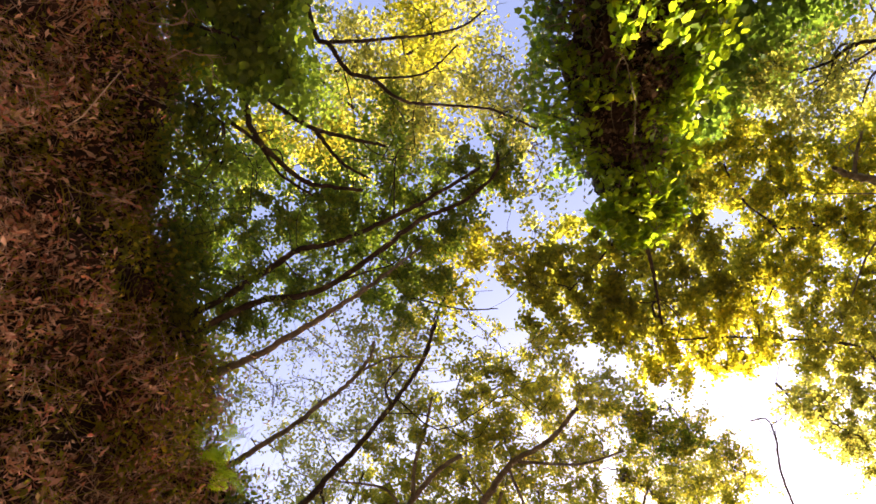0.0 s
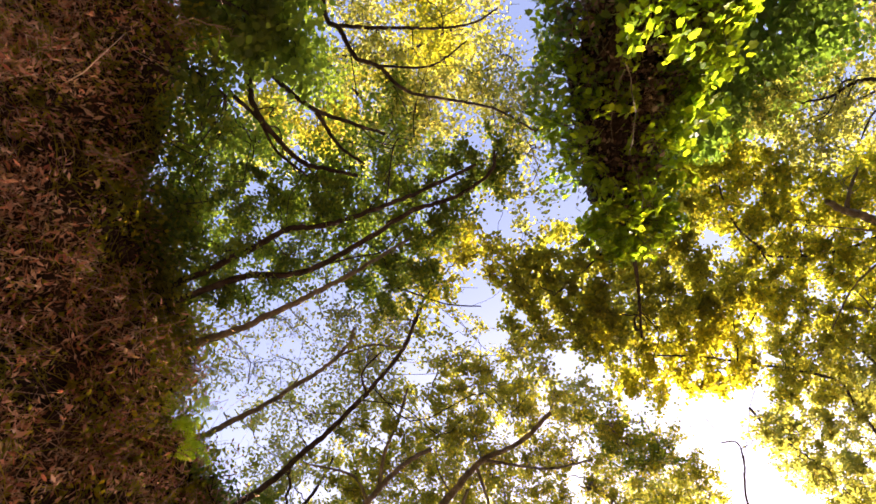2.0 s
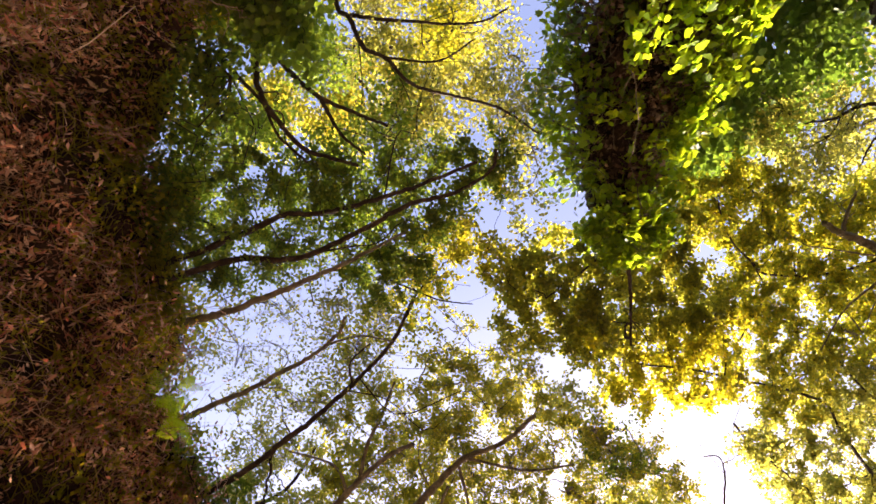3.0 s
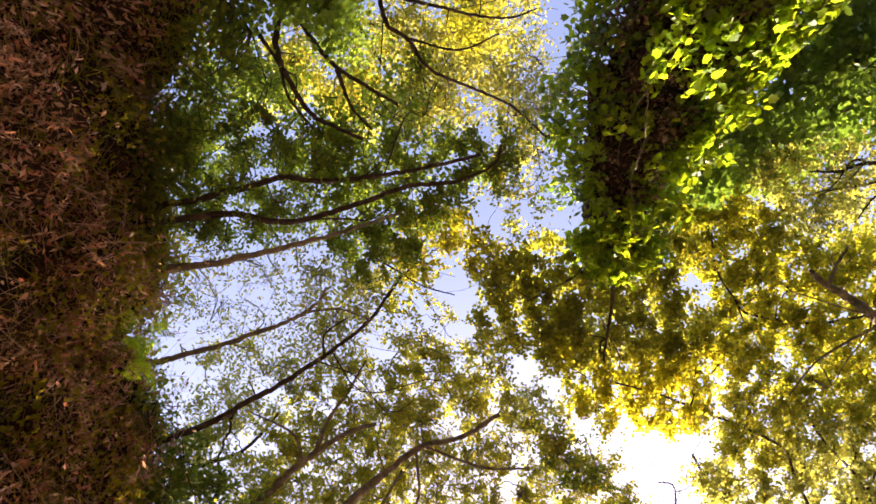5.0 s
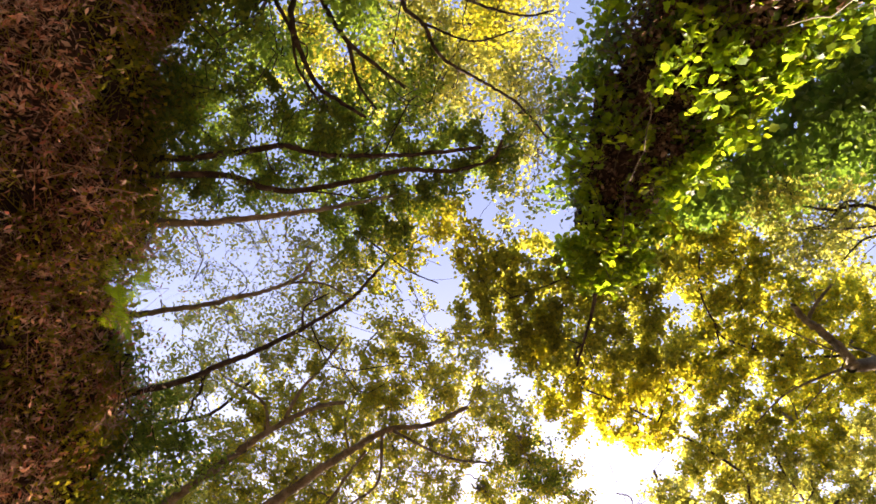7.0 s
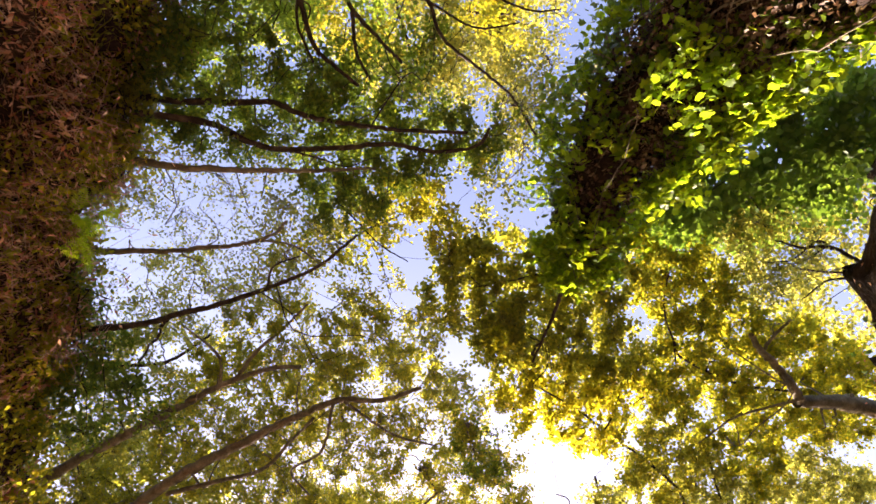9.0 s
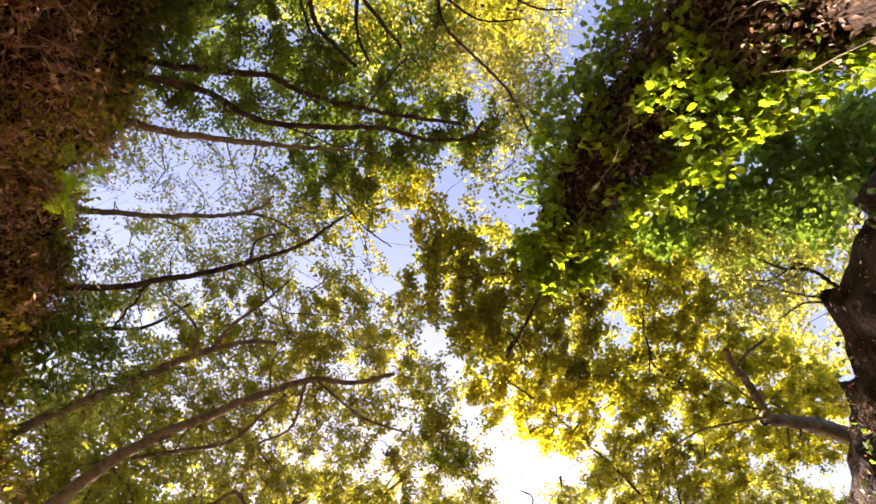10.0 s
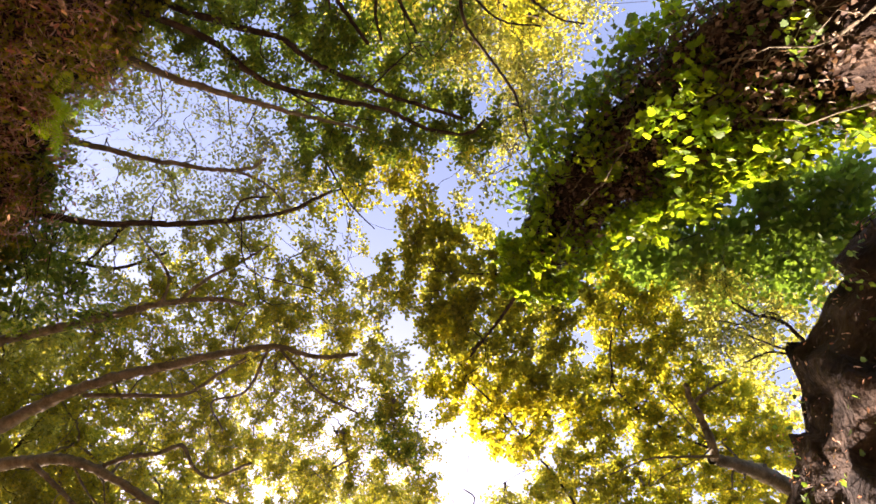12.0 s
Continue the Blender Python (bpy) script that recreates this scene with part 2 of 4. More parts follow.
def crown(root, knots, outline, level, deep, density, n, leaf_mat, size, bark, rng, shape=OVAL, gap=-0.25, grain=1.3, name="crown"):
    """A crown that grows from the knots of the limbs over a stretch of ground plan. level: (a, b, c), its underside lies at a + b x + c y.
    deep: its height. density: sprays on a square metre. n: leaves on a spray. gap: how much of it stays open."""
    o = np.asarray(outline, float)
    lo, hi = o.min(0), o.max(0)
    step = density ** -0.5
    gx, gy = np.meshgrid(np.arange(lo[0], hi[0], step), np.arange(lo[1], hi[1], step), indexing="ij")
    p = np.stack([gx.ravel(), gy.ravel()], 1)
    p += rng.uniform(-0.55, 0.55, p.shape) * step
    wob = np.array([noise.noise_vector(Vector((q[0] * 1.7, q[1] * 1.7, level[0]))) for q in p])[:, :2]
    p = p[inside(outline, p + wob * 0.12)]
    open_ = np.array([noise.noise(Vector((q[0] * grain, q[1] * grain, 3.3 + level[0]))) + 0.5 * noise.noise(Vector((q[0] * 3.1 * grain, q[1] * 3.1 * grain, 1))) for q in p])
    p = p[open_ > gap]
    k = len(p)
    c = np.column_stack([p, level[0] + level[1] * p[:, 0] + level[2] * p[:, 1] + deep * rng.uniform(0, 1, k) ** 1.3])
    # the branches: every spray joins the nearest wood, short ways first
    wood = np.vstack([knots, c])
    m = len(knots)
    parent = np.full(len(wood), -1)
    long_ = np.zeros(len(wood))
    d0 = np.linalg.norm(c[:, None] - wood[None, :m], axis=2)
    best, link = d0.min(1), d0.argmin(1)
    todo = np.ones(k, bool)
    order = []
    for _ in range(k):
        i = int(np.where(todo, best, 1e9).argmin())
        todo[i] = False
        parent[m + i] = link[i]
        long_[m + i] = long_[link[i]] + np.linalg.norm(c[i] - wood[link[i]])
        order.append(i)
        d = np.linalg.norm(c - c[i], axis=1) + 0.35 * long_[m + i]
        near = todo & (d < best)
        best[near], link[near] = d[near], m + i
    load = np.ones(len(wood))
    for i in reversed(order):
        load[parent[m + i]] += load[m + i]
    heir = {}
    for i in order:
        q = parent[m + i]
        if q >= m and (q not in heir or load[m + i] > load[heir[q]]):
            heir[q] = m + i
    twigs = []
    for i in order:
        q = parent[m + i]
        if q >= m and heir[q] == m + i:
            continue
        run = [q, m + i]
        while run[-1] in heir:
            run.append(heir[run[-1]])
        pts = wood[run].copy()
        for j in range(1, len(pts) - 1):
            pts[j] = pts[j] * 0.6 + (pts[j - 1] + pts[j + 1]) * 0.2
        way = spline(pts, 5 * len(pts))
        way[1:-1] += rng.standard_normal((len(way) - 2, 3)) * 0.012
        r = min(0.024, 0.0042 * load[m + i] ** 0.5)
        if load[m + i] > 9:
            part("branch", tubes("branch", [(way, r, 0.004)], 6, 0.05, rng), bark, root)
        else:
            twigs.append((way, r, 0.003))
    spots = []
    for e in c:
        for _ in range(rng.integers(4, 7)):
            f = e + rng.standard_normal(3) * step * np.array((0.78, 0.78, 0.35))
            tw = wander(e, f, rng, 5, 0.25)
            twigs.append((tw[::2], 0.0035, 0.0015))
            q = max(2, int(n / 5 * rng.uniform(0.6, 1.4)))
            s = rng.uniform(0.1, 1.1, q)
            j = np.minimum((s * 4).astype(int), 3)
            spots.append(tw[j] + (tw[j + 1] - tw[j]) * (s * 4 - j)[:, None] + rng.standard_normal((q, 3)) * size * (0.75, 0.75, 0.5))
    tagged(part("twigs", tubes("twigs", twigs, 3), bark, root), kind="stuff")
    tagged(part(name, leaves(name, np.vstack(spots), size, rng, shape), leaf_mat, root), kind="stuff")


def tree(label, seed, limbs, pads, leaf_mat, size, bark=BARK, shape=OVAL, sprays=14, group="trees over the hollow way", thing="tree", crowns=(), forks=3):
    """limbs: (way points, radius at the start, at the end), the first is the trunk.
    pads: (x, y, z, radius, leaves) of small leafy masses that the limbs carry. crowns: what crown() takes, from outline to gap, with its own leaves."""
    rng = np.random.default_rng(seed)
    root = new(thing)
    root.location = limbs[0][0][0]
    shift = Vector(limbs[0][0][0])
    tagged(root, label, thing.split("_")[-1], group)
    knots = []
    for i, (pts, r0, r1) in enumerate(limbs):
        way = spline(pts, 8 * len(pts))
        way[1:] += rng.standard_normal((len(way) - 1, 3)) * min(r0, 0.06) * 0.10
        knots.append(way[len(way) // 4:])
        part("trunk" if i == 0 else "limb", tubes("limb", [(way, r0, r1)], 9, 0.05, rng), bark, root)
        for _ in range(forks if thing == "tree" else 0):
            # side branches that fork off on the way
            k = rng.integers(len(way) // 3, len(way) - 1)
            go = way[k] - way[k - 2]
            go = go / np.linalg.norm(go) + rng.standard_normal(3) * (0.6, 0.6, 0.15)
            w = spline(wander(way[k], way[k] + go * rng.uniform(0.5, 1.2), rng, 5, 0.3), 14)
            r = (r0 + (r1 - r0) * k / len(way)) * rng.uniform(0.2, 0.4)
            part("branch", tubes("branch", [(w, r, 0.003)], 5), bark, root)
            knots.append(w[6:])
    knots = np.vstack(knots)
    twigs, spots = [], []
    for x, y, z, r, n in pads:
        c = np.array((x, y, z))
        k = knots[np.argmin(((knots - c) ** 2).sum(1))]
        if np.linalg.norm(k - c) < 3.2:
            twigs.append((wander(k, c, rng, 9, 0.3), 0.010, 0.006))
        m = min(max(3, int(n / 22)), int(sprays * rng.uniform(0.8, 1.2)))
        per = int(n / m)
        for _ in range(m):
            d = rng.standard_normal(3)
            d *= r * rng.uniform(0.25, 1.0) ** 0.6 / np.linalg.norm(d)
            e = c + d * np.array((1, 1, 0.7))
            w = wander(c + d * 0.1, e, rng, 6, 0.3)
            twigs.append((w, 0.005, 0.002))
            q = per // 3
            for _ in range(3):
                g = w[rng.integers(2, 6)]
                h = g + rng.standard_normal(3) * r * 0.3
                tw = wander(g, h, rng, 5, 0.3)
                twigs.append((tw[::2], 0.0026, 0.0014))
                s = rng.uniform(0, 1, q)
                i = np.minimum((s * 4).astype(int), 3)
                on = tw[i] + (tw[i + 1] - tw[i]) * (s * 4 - i)[:, None]
                spots.append(on + rng.standard_normal((q, 3)) * size * rng.uniform(0.6, 1.6))
    if spots:
        tagged(part("twigs", tubes("twigs", twigs, 3), bark, root), kind="stuff")
        tagged(part("crown", leaves("crown", np.vstack(spots), size, rng, shape), leaf_mat, root), kind="stuff")
    for each in crowns:
        crown(root, knots, *each[:7], bark, rng, *each[7:])
    for ch in root.children:
        ch.matrix_parent_inverse = Matrix.Translation(-shift)
    return root


# ---- ground: the hollow way between two steep banks, and the land above them ----
def bank_left(y):
    """Where the left bank's lip runs."""
    return float(np.interp(y, [-6, -4, -3, -1.8, -0.9, 0, 0.8, 1.4, 2.6, 5.0, 9], [-2.4, -2.7, -3.2, -3.9, -4.2, -4.4, -4.5, -4.8, -4.9, -5.0, -5.4]))


def bank_right(y):
    """Where the rocky side's lip runs."""
    return float(np.interp(y, [-8, -3, -1, 0.2, 0.6, 1.7, 4, 8], [6.75, 6.45, 6.05, 6.15, 6.7, 7.4, 8.3, 9.2]))


def relief(w):
    """How far the bank stands out at w: hollows and humps, then clods."""
    if w.x > 0:
        c = noise.cell(Vector((w.x * 0.3, w.y * 0.9 + 0.35 * noise.noise(w), w.z * 1.5)))
        return noise.fractal(w * 0.7, 1.0, 2.0, 4) * 0.22 + (c - 0.5) * 0.42 + noise.fractal(w * 2.6, 1.0, 2.0, 3) * 0.10
    return noise.fractal(w * 0.6, 1.0, 2.0, 4) * 0.35 + noise.fractal(w * 1.8 + Vector((3, 1, 7)), 1.0, 2.0, 3) * 0.28 + noise.noise(w * 3.1 + Vector((1, 8, 2))) * 0.13 - 0.45 * max(0.0, noise.noise(w * 1.9 + Vector((4, 4, 1))) - 0.12)


def ground():
    prof = [(-420, 14), (-120, 12), (-40, 10), (-14, 8.9), (-7, 8.4), (-5, 8.2), (-4.2, 8.05), (-3.8, 7.85), (-3.7, 7.5), (-3.85, 7.0), (-4.0, 6.4),
            (-4.15, 5.8), (-4.25, 5.2), (-4.3, 4.6), (-4.3, 4.0), (-4.25, 3.3), (-4.1, 2.5), (-3.9, 1.7), (-3.6, 0.9), (-3.1, 0.3), (-2.3, 0.05),
            (-1, 0), (1, 0), (3, 0.02), (4.8, 0.1), (5.5, 0.4), (5.8, 1.2), (5.95, 2.2), (6.05, 3.2), (6.1, 4.2), (6.2, 5.2), (6.25, 6.2), (6.35, 7.2),
            (6.4, 8.2), (6.4, 9.0), (6.5, 9.6), (6.9, 9.95), (8, 10.2), (10, 10.4), (14, 10.8), (40, 12), (120, 14), (420, 16)]
    fine = []
    for (x0, z0), (x1, z1) in zip(prof, prof[1:]):
        k = 4 if abs(x0) < 12 and abs(x1) < 12 else 1
        fine += [(x0 + (x1 - x0) * i / k, z0 + (z1 - z0) * i / k) for i in range(k)]
    fine.append(prof[-1])
    ys = [-420, -150, -60, -30, -18, -12] + [-9 + 0.13 * i for i in range(139)] + [12, 18, 30, 60, 150, 420]
    V = []
    for y in ys:
        for x, z in fine:
            w = Vector((x, y, z))
            near = max(0.0, 1 - max(0.0, abs(x) - 10) / 10)
            steep = 1.0 if 0.4 < z < 9.8 and abs(x) < 9 else 0.15
            dx = bank_left(y) + 3.75 if -14 < x < -2 else bank_right(y) - 6.4 if 4 < x < 14 else 0.0
            b = relief(w) * steep * near
            V.append((x + dx + b, y, z + noise.fractal(w * 0.4 + Vector((9, 0, 0)), 1.0, 2.0, 4) * 0.2 * near))
    n = len(fine)
    F = [(j * n + i, j * n + i + 1, (j + 1) * n + i + 1, (j + 1) * n + i) for j in range(len(ys) - 1) for i in range(n - 1)]
    me = mesh_of("ground", V, F, True)
    me.materials.append(SOIL)
    me.materials.append(ROCK)
    me.materials.append(BOUNCE_FLOOR)
    idx = np.array([1 if 4.2 < V[f[0]][0] < 11 else 2 if V[f[0]][2] < 0.5 else 0 for f in F], dtype=np.int32)
    me.polygons.foreach_set("material_index", idx)
    return tagged(new("ground", me), "unseen brown earth floor, pale to bounce light, and steep crumbling banks of a hollow way", "ground", kind="structure")


GROUND = ground()


def on_bank(rng, n, y0, y1, z0, z1, out=0.05):
    """Places on the left bank's face."""
    y = rng.uniform(y0, y1, n)
    z = rng.uniform(z0, z1, n)
    zs = [0.9, 1.7, 2.5, 3.3, 4.0, 4.6, 5.2, 5.8, 6.4, 7.0, 7.5, 7.85, 8.05]
    xs = [-3.6, -3.9, -4.1, -4.25, -4.3, -4.3, -4.25, -4.15, -4.0, -3.85, -3.7, -3.8, -4.2]
    x = np.interp(z, zs, xs)
    P = []
    for a, b, c in zip(x, y, z):
        w = Vector((a, b, c))
        k = relief(w)
        P.append((a + bank_left(b) + 3.75 + k, b, c + noise.fractal(w * 0.4 + Vector((9, 0, 0)), 1.0, 2.0, 4) * 0.2))
    P = np.array(P)
    P[:, 0] += out * rng.uniform(0, 1, n)
    return P


def bank_cover():
    rng = np.random.default_rng(5)
    at = on_bank(rng, 90000, -8.5, 8.5, 0.8, 8.0, 0.3)
    drift = np.array([noise.noise(Vector(p) * 1.1) + 0.8 * noise.noise(Vector(p) * 3.4) + 0.5 * noise.noise(Vector(p) * 9) for p in at])
    fine = drift * 1.7 > rng.uniform(-0.45, 0.6, len(at))
    ob = part("leaf_litter", leaves("leaf_litter", at[fine], 0.07, rng, SLIM, (1, 0, 0.2), 0.4, 0.2), LITTER)
    tagged(ob, "dry reddish brown leaves caught on the earth bank", "leaf litter", kind="stuff")
    large = (drift > 0.2) & (rng.uniform(0, 1, len(at)) < 0.2)
    ob = part("dead_leaves", leaves("dead_leaves", at[large] + (0.08, 0, 0), 0.125, rng, SLIM, (1, 0, -0.2), 0.5, 0.15), LITTER)
    tagged(ob, "larger curled dead leaves on the earth bank", "dead leaves", kind="stuff")
    ways, spots = [], []
    for c in on_bank(rng, 1150, -8.5, 8.5, 0.8, 8.0, 0.05):
        # a tuft of dry stalks that hangs out of the bank
        if noise.noise(Vector(c) * 0.9 + Vector((2, 6, 3))) + 0.5 * noise.noise(Vector(c) * 2.6) < rng.uniform(-0.35, 0.15):
            continue
        lean = np.array((rng.uniform(0.3, 1.0), rng.normal(0, 0.6), rng.normal(-0.5, 0.5)))
        far = rng.uniform(0.12, 0.65)
        thick = rng.uniform(0.8, 2.2)
        for _ in range(rng.integers(6, 26)):
            p = c + rng.standard_normal(3) * 0.12
            e = p + (lean + rng.standard_normal(3) * 0.45) * far * rng.uniform(0.4, 1.1)
            w = wander(p, e, rng, 6, 0.65)
            ways.append((w, rng.uniform(0.0028, 0.006) * thick, 0.0012))
            if rng.uniform() < 0.7:
                spots.append(w[rng.integers(2, 6, 6)] + rng.standard_normal((6, 3)) * 0.05)
    ob = part("dry_stalks", tubes("dry_stalks", ways, 3), DRY_STEM)
    tagged(ob, "tangled dry brown stalks hanging from the bank", "dry stalks", kind="stuff")
    ob = part("withered_leaves", leaves("withered_leaves", np.vstack(spots), 0.085, rng, SLIM, None, 0.6, 0.2), LITTER)
    tagged(ob, "withered narrow leaves on the dry stalks", "dry leaves", kind="stuff")
    # small olive leaves of weeds among the stalks
    at = on_bank(rng, 26000, -8, 8, 2.0, 8.0, 0.35)
    at = at[np.array([noise.noise(Vector(p) * 1.6 + Vector((7, 2, 5))) + 0.5 * noise.noise(Vector(p) * 4.5) for p in at]) > rng.uniform(-0.1, 0.5, len(at))]
    ob = part("weeds", leaves("weeds", at, 0.078, rng, OVAL, (0.9, 0.1, 0.2), 0.4, 0.35), OLIVE)
    tagged(ob, "small olive green weeds growing on the bank", "weeds", kind="stuff")
    # long green and straw-coloured grass on the upper bank
    blades = []
    for c in on_bank(rng, 420, -7, 7, 5.2, 8.0, 0.05):
        if noise.noise(c * 0.9) + (c[2] - 7) * 0.5 < rng.uniform(-0.9, 0.2):
            continue
        for _ in range(rng.integers(8, 22)):
            q = c + rng.standard_normal(3) * 0.08
            e = q + np.array((rng.uniform(0.1, 0.5), rng.normal(0, 0.25), rng.uniform(-0.45, 0.2)))
            w = wander(q, e, rng, 5, 0.2)
            w[:, 2] -= np.linspace(0, 1, 5) ** 2 * 0.12
            blades.append((w, rng.uniform(0.004, 0.009), 0.001))
    ob = part("grass", tubes("grass", blades, 3), OLIVE)
    tagged(ob, "long yellow green grass hanging from the bank", "grass", kind="stuff")
    # green creeper that grows down from the lip
    at = on_bank(rng, 36000, -7, 6, 4.8, 8.05, 0.5)
    drop = np.array([noise.noise(Vector(p) * 1.3 + Vector((5, 5, 5))) * 1.3 + 0.6 * noise.noise(Vector(p) * 4) for p in at])
    at = at[drop + (at[:, 2] - 7.25) * 0.65 > rng.uniform(-0.5, 0.5, len(at))]
    ob = part("creeper", leaves("creeper", at, 0.088, rng, OVAL, (0.8, 0, 0.5), 0.3, 0.4), OLIVE_GOLD)
    tagged(ob, "yellow green creeper hanging over the lip of the bank", "creeper", kind="stuff")


bank_cover()


def dead_branch(at, reach, seed, twigs=9):
    """A bare pale branch that sticks out of the bank."""
    rng = np.random.default_rng(seed)
    root = tagged(new("dead_branch"), "bare pale dead branch sticking out of the bank", "branch", "dead branches on the bank")
    root.location = at
    main = wander((0, 0, 0), reach, rng, 9, 0.25)
    part("stem", tubes("stem", [(main, 0.011, 0.004)], 6), DEAD_WOOD, root)
    for _ in range(twigs):
        k = rng.integers(1, 8)
        e = main[k] + (np.array(reach) * rng.uniform(0.1, 0.5) + rng.standard_normal(3) * 0.5 * np.linalg.norm(reach)) * 0.6
        part("twig", tubes("twig", [(wander(main[k], e, rng, 6, 0.3), 0.006, 0.002)], 5), DEAD_WOOD, root)
    return root


dead_branch((-2.8, -3.24, 7), (0.5, 0.1, 0.2), 60)
dead_branch((-2.72, -2.8, 7.07), (0.45, 0.25, 0.1), 61)
dead_branch((-3.97, -2.6, 6.71), (0.5, -0.2, -0.3), 62)
dead_branch((-5.75, 0.52, 6.62), (0.6, 0.3, 0.1), 63)
dead_branch((-4.82, -0.24, 6.59), (0.4, 0.4, 0.2), 64)
dead_branch((-3.89, -1.73, 6.74), (0.5, 0.3, -0.2), 65)
dead_branch((-3.98, -2.84, 6.87), (0.7, 0.05, -0.1), 66)
dead_branch((-4.52, -1.2, 6.79), (0.4, 0.4, 0.2), 67)
dead_branch((-4.97, 1.29, 6.67), (0.5, -0.3, 0.1), 68)
dead_branch((-4.63, -0.13, 6.66), (0.45, 0.3, 0), 69)
dead_branch((-4.65, 0.56, 6.88), (0.4, 0.3, 0.1), 70)
dead_branch((-4.52, 3.13, 6.97), (0.6, -0.2, 0.1), 71)


def rock_cover():
    """Dead leaves, roots and creeper on the rocky side."""
    rng = np.random.default_rng(6)
    spots = [(p.center.copy(), p.normal.copy()) for p in GROUND.data.polygons if 5 < p.center.x < 9 and 3 < p.center.z < 10.3 and abs(p.center.y) < 7]
    pick = rng.integers(0, len(spots), 9000)
    at = np.array([spots[i][0] for i in pick]) + rng.standard_normal((9000, 3)) * 0.13
    up = -np.array([spots[i][1] for i in pick])
    patch = np.array([noise.noise(Vector(p) * 1.1) + 0.5 * noise.noise(Vector(p) * 3.5) for p in at])
    leafy = patch > 0.3
    dead = (~leafy) & (patch > 0.02)
    at[:, 0] -= rng.uniform(0.02, 0.2, len(at))
    ob = part("rock_creeper", leaves("rock_creeper", at[leafy], 0.085, rng, LOBED, up[leafy] * (-1, 1, 1), 0.4, 0.4), IVY_SHADED)
    tagged(ob, "dark green creeper clinging to the rocky side", "creeper", kind="stuff")
    ob = part("rock_litter", leaves("rock_litter", at[dead], 0.08, rng, SLIM, None, 0.5, 0.3), LITTER)
    tagged(ob, "dead brown leaves caught on the rock", "leaf litter", kind="stuff")
    ways = []
    for i in rng.integers(0, len(spots), 260):
        p = np.array(spots[i][0]) - (0.05, 0, 0)
        e = p + np.array((rng.uniform(-0.4, 0.0), rng.normal(0, 0.3), rng.uniform(-1.2, -0.2)))
        ways.append((wander(p, e, rng, 8, 0.3), rng.uniform(0.004, 0.018), 0.003))
    ob = part("hanging_roots", tubes("hanging_roots", ways, 5), BARK)
    tagged(ob, "thin brown roots hanging down the rock", "roots", kind="stuff")


rock_cover()


# ---- unseen woods added round about on the higher land to block low skylight ----
def woods():
    rng = np.random.default_rng(8)
    spots, stems = [], []
    for k in range(64):
        a = 2 * math.pi * k / 64 + rng.uniform(-0.04, 0.04)
        # one stretch stands nearer, to keep the sun off the left bank
        r = rng.uniform(12, 15) if 98 < math.degrees(a) < 135 else rng.uniform(15, 24)
        x, y = 1.5 + r * math.cos(a), r * math.sin(a)
        foot = 0.2 if -2.5 < x < 4.5 else 8.8
        top = foot + rng.uniform(3.5, 5.0) if foot > 5 else rng.uniform(9, 12)
        stems.append((wander((x, y, foot - 0.5), (x + rng.normal(0, 0.6), y, top), rng, 7, 0.1), 0.16, 0.05))
        for _ in range(9):
            c = np.array((x, y, foot + (top - foot) * rng.uniform(0.25, 1.0))) + rng.standard_normal(3) * (1.3, 1.3, 0.3)
            spots.append(c + rng.standard_normal((150, 3)) * 0.75)
    ob = part("unseen_woods", leaves("unseen_woods", np.vstack(spots), 0.24, rng, OVAL), OLIVE)
    tagged(ob, "unseen mixed green and yellowing woods added above the banks to block light", "woods", kind="stuff")
    ob = part("unseen_woods_stems", tubes("unseen_woods_stems", stems, 7), BARK)
    tagged(ob, "slim brown stems of the unseen woods added above the banks", "woods", kind="stuff")


woods()


# ---- trees that lean over the way ----
tree("slender dark tree arching from the bank with dense green leaves", 11, [
    ([(-4.77, -0.23, 7.41), (-3.96, -0.17, 7.59), (-2.96, -0.31, 7.62), (-2.44, -0.41, 7.59), (-1.94, -0.33, 7.53), (-1.34, -0.34, 7.5), (-0.75, -0.39, 7.47), (-0.02, -0.5, 7.47)], 0.052, 0.019),
    ([(-4.82, -0.1, 7.39), (-3.98, 0.03, 7.47), (-3.11, -0.02, 7.49), (-2.34, 0.13, 7.48), (-1.47, -0.04, 7.5), (-0.9, -0.2, 7.5), (-0.33, -0.22, 7.48), (0.11, -0.38, 7.46), (0.22, -0.6, 7.4)], 0.052, 0.016)],
    [], GREEN, 0.068, crowns=[
    ([(-3.87, -1.48), (-2.80, -1.39), (-2.00, -0.99), (-1.47, -0.76), (-0.68, -0.82), (0.09, -0.87), (0.50, -0.68), (0.41, -0.39), (-0.10, -0.17), (-0.39, 0.12), (-0.82, 0.48), (-1.09, 0.85), (-1.50, 0.92), (-1.87, 0.66), (-2.07, 0.35), (-2.66, 0.13), (-3.30, 0.29), (-3.97, 0.54), (-4.18, -0.15), (-3.98, -0.89)], (7.5, 0.0, 0.0), 0.9, 17, 270, GREEN, 0.052, OVAL, -0.8),
    ([(-4.23, 0.05), (-2.59, 0.15), (-2.04, 0.32), (-2.60, 0.53), (-3.69, 0.88), (-4.20, 0.82)], (7.5, 0.0, 0.0), 0.5, 10, 40, OLIVE, 0.055, OVAL, -0.2)])

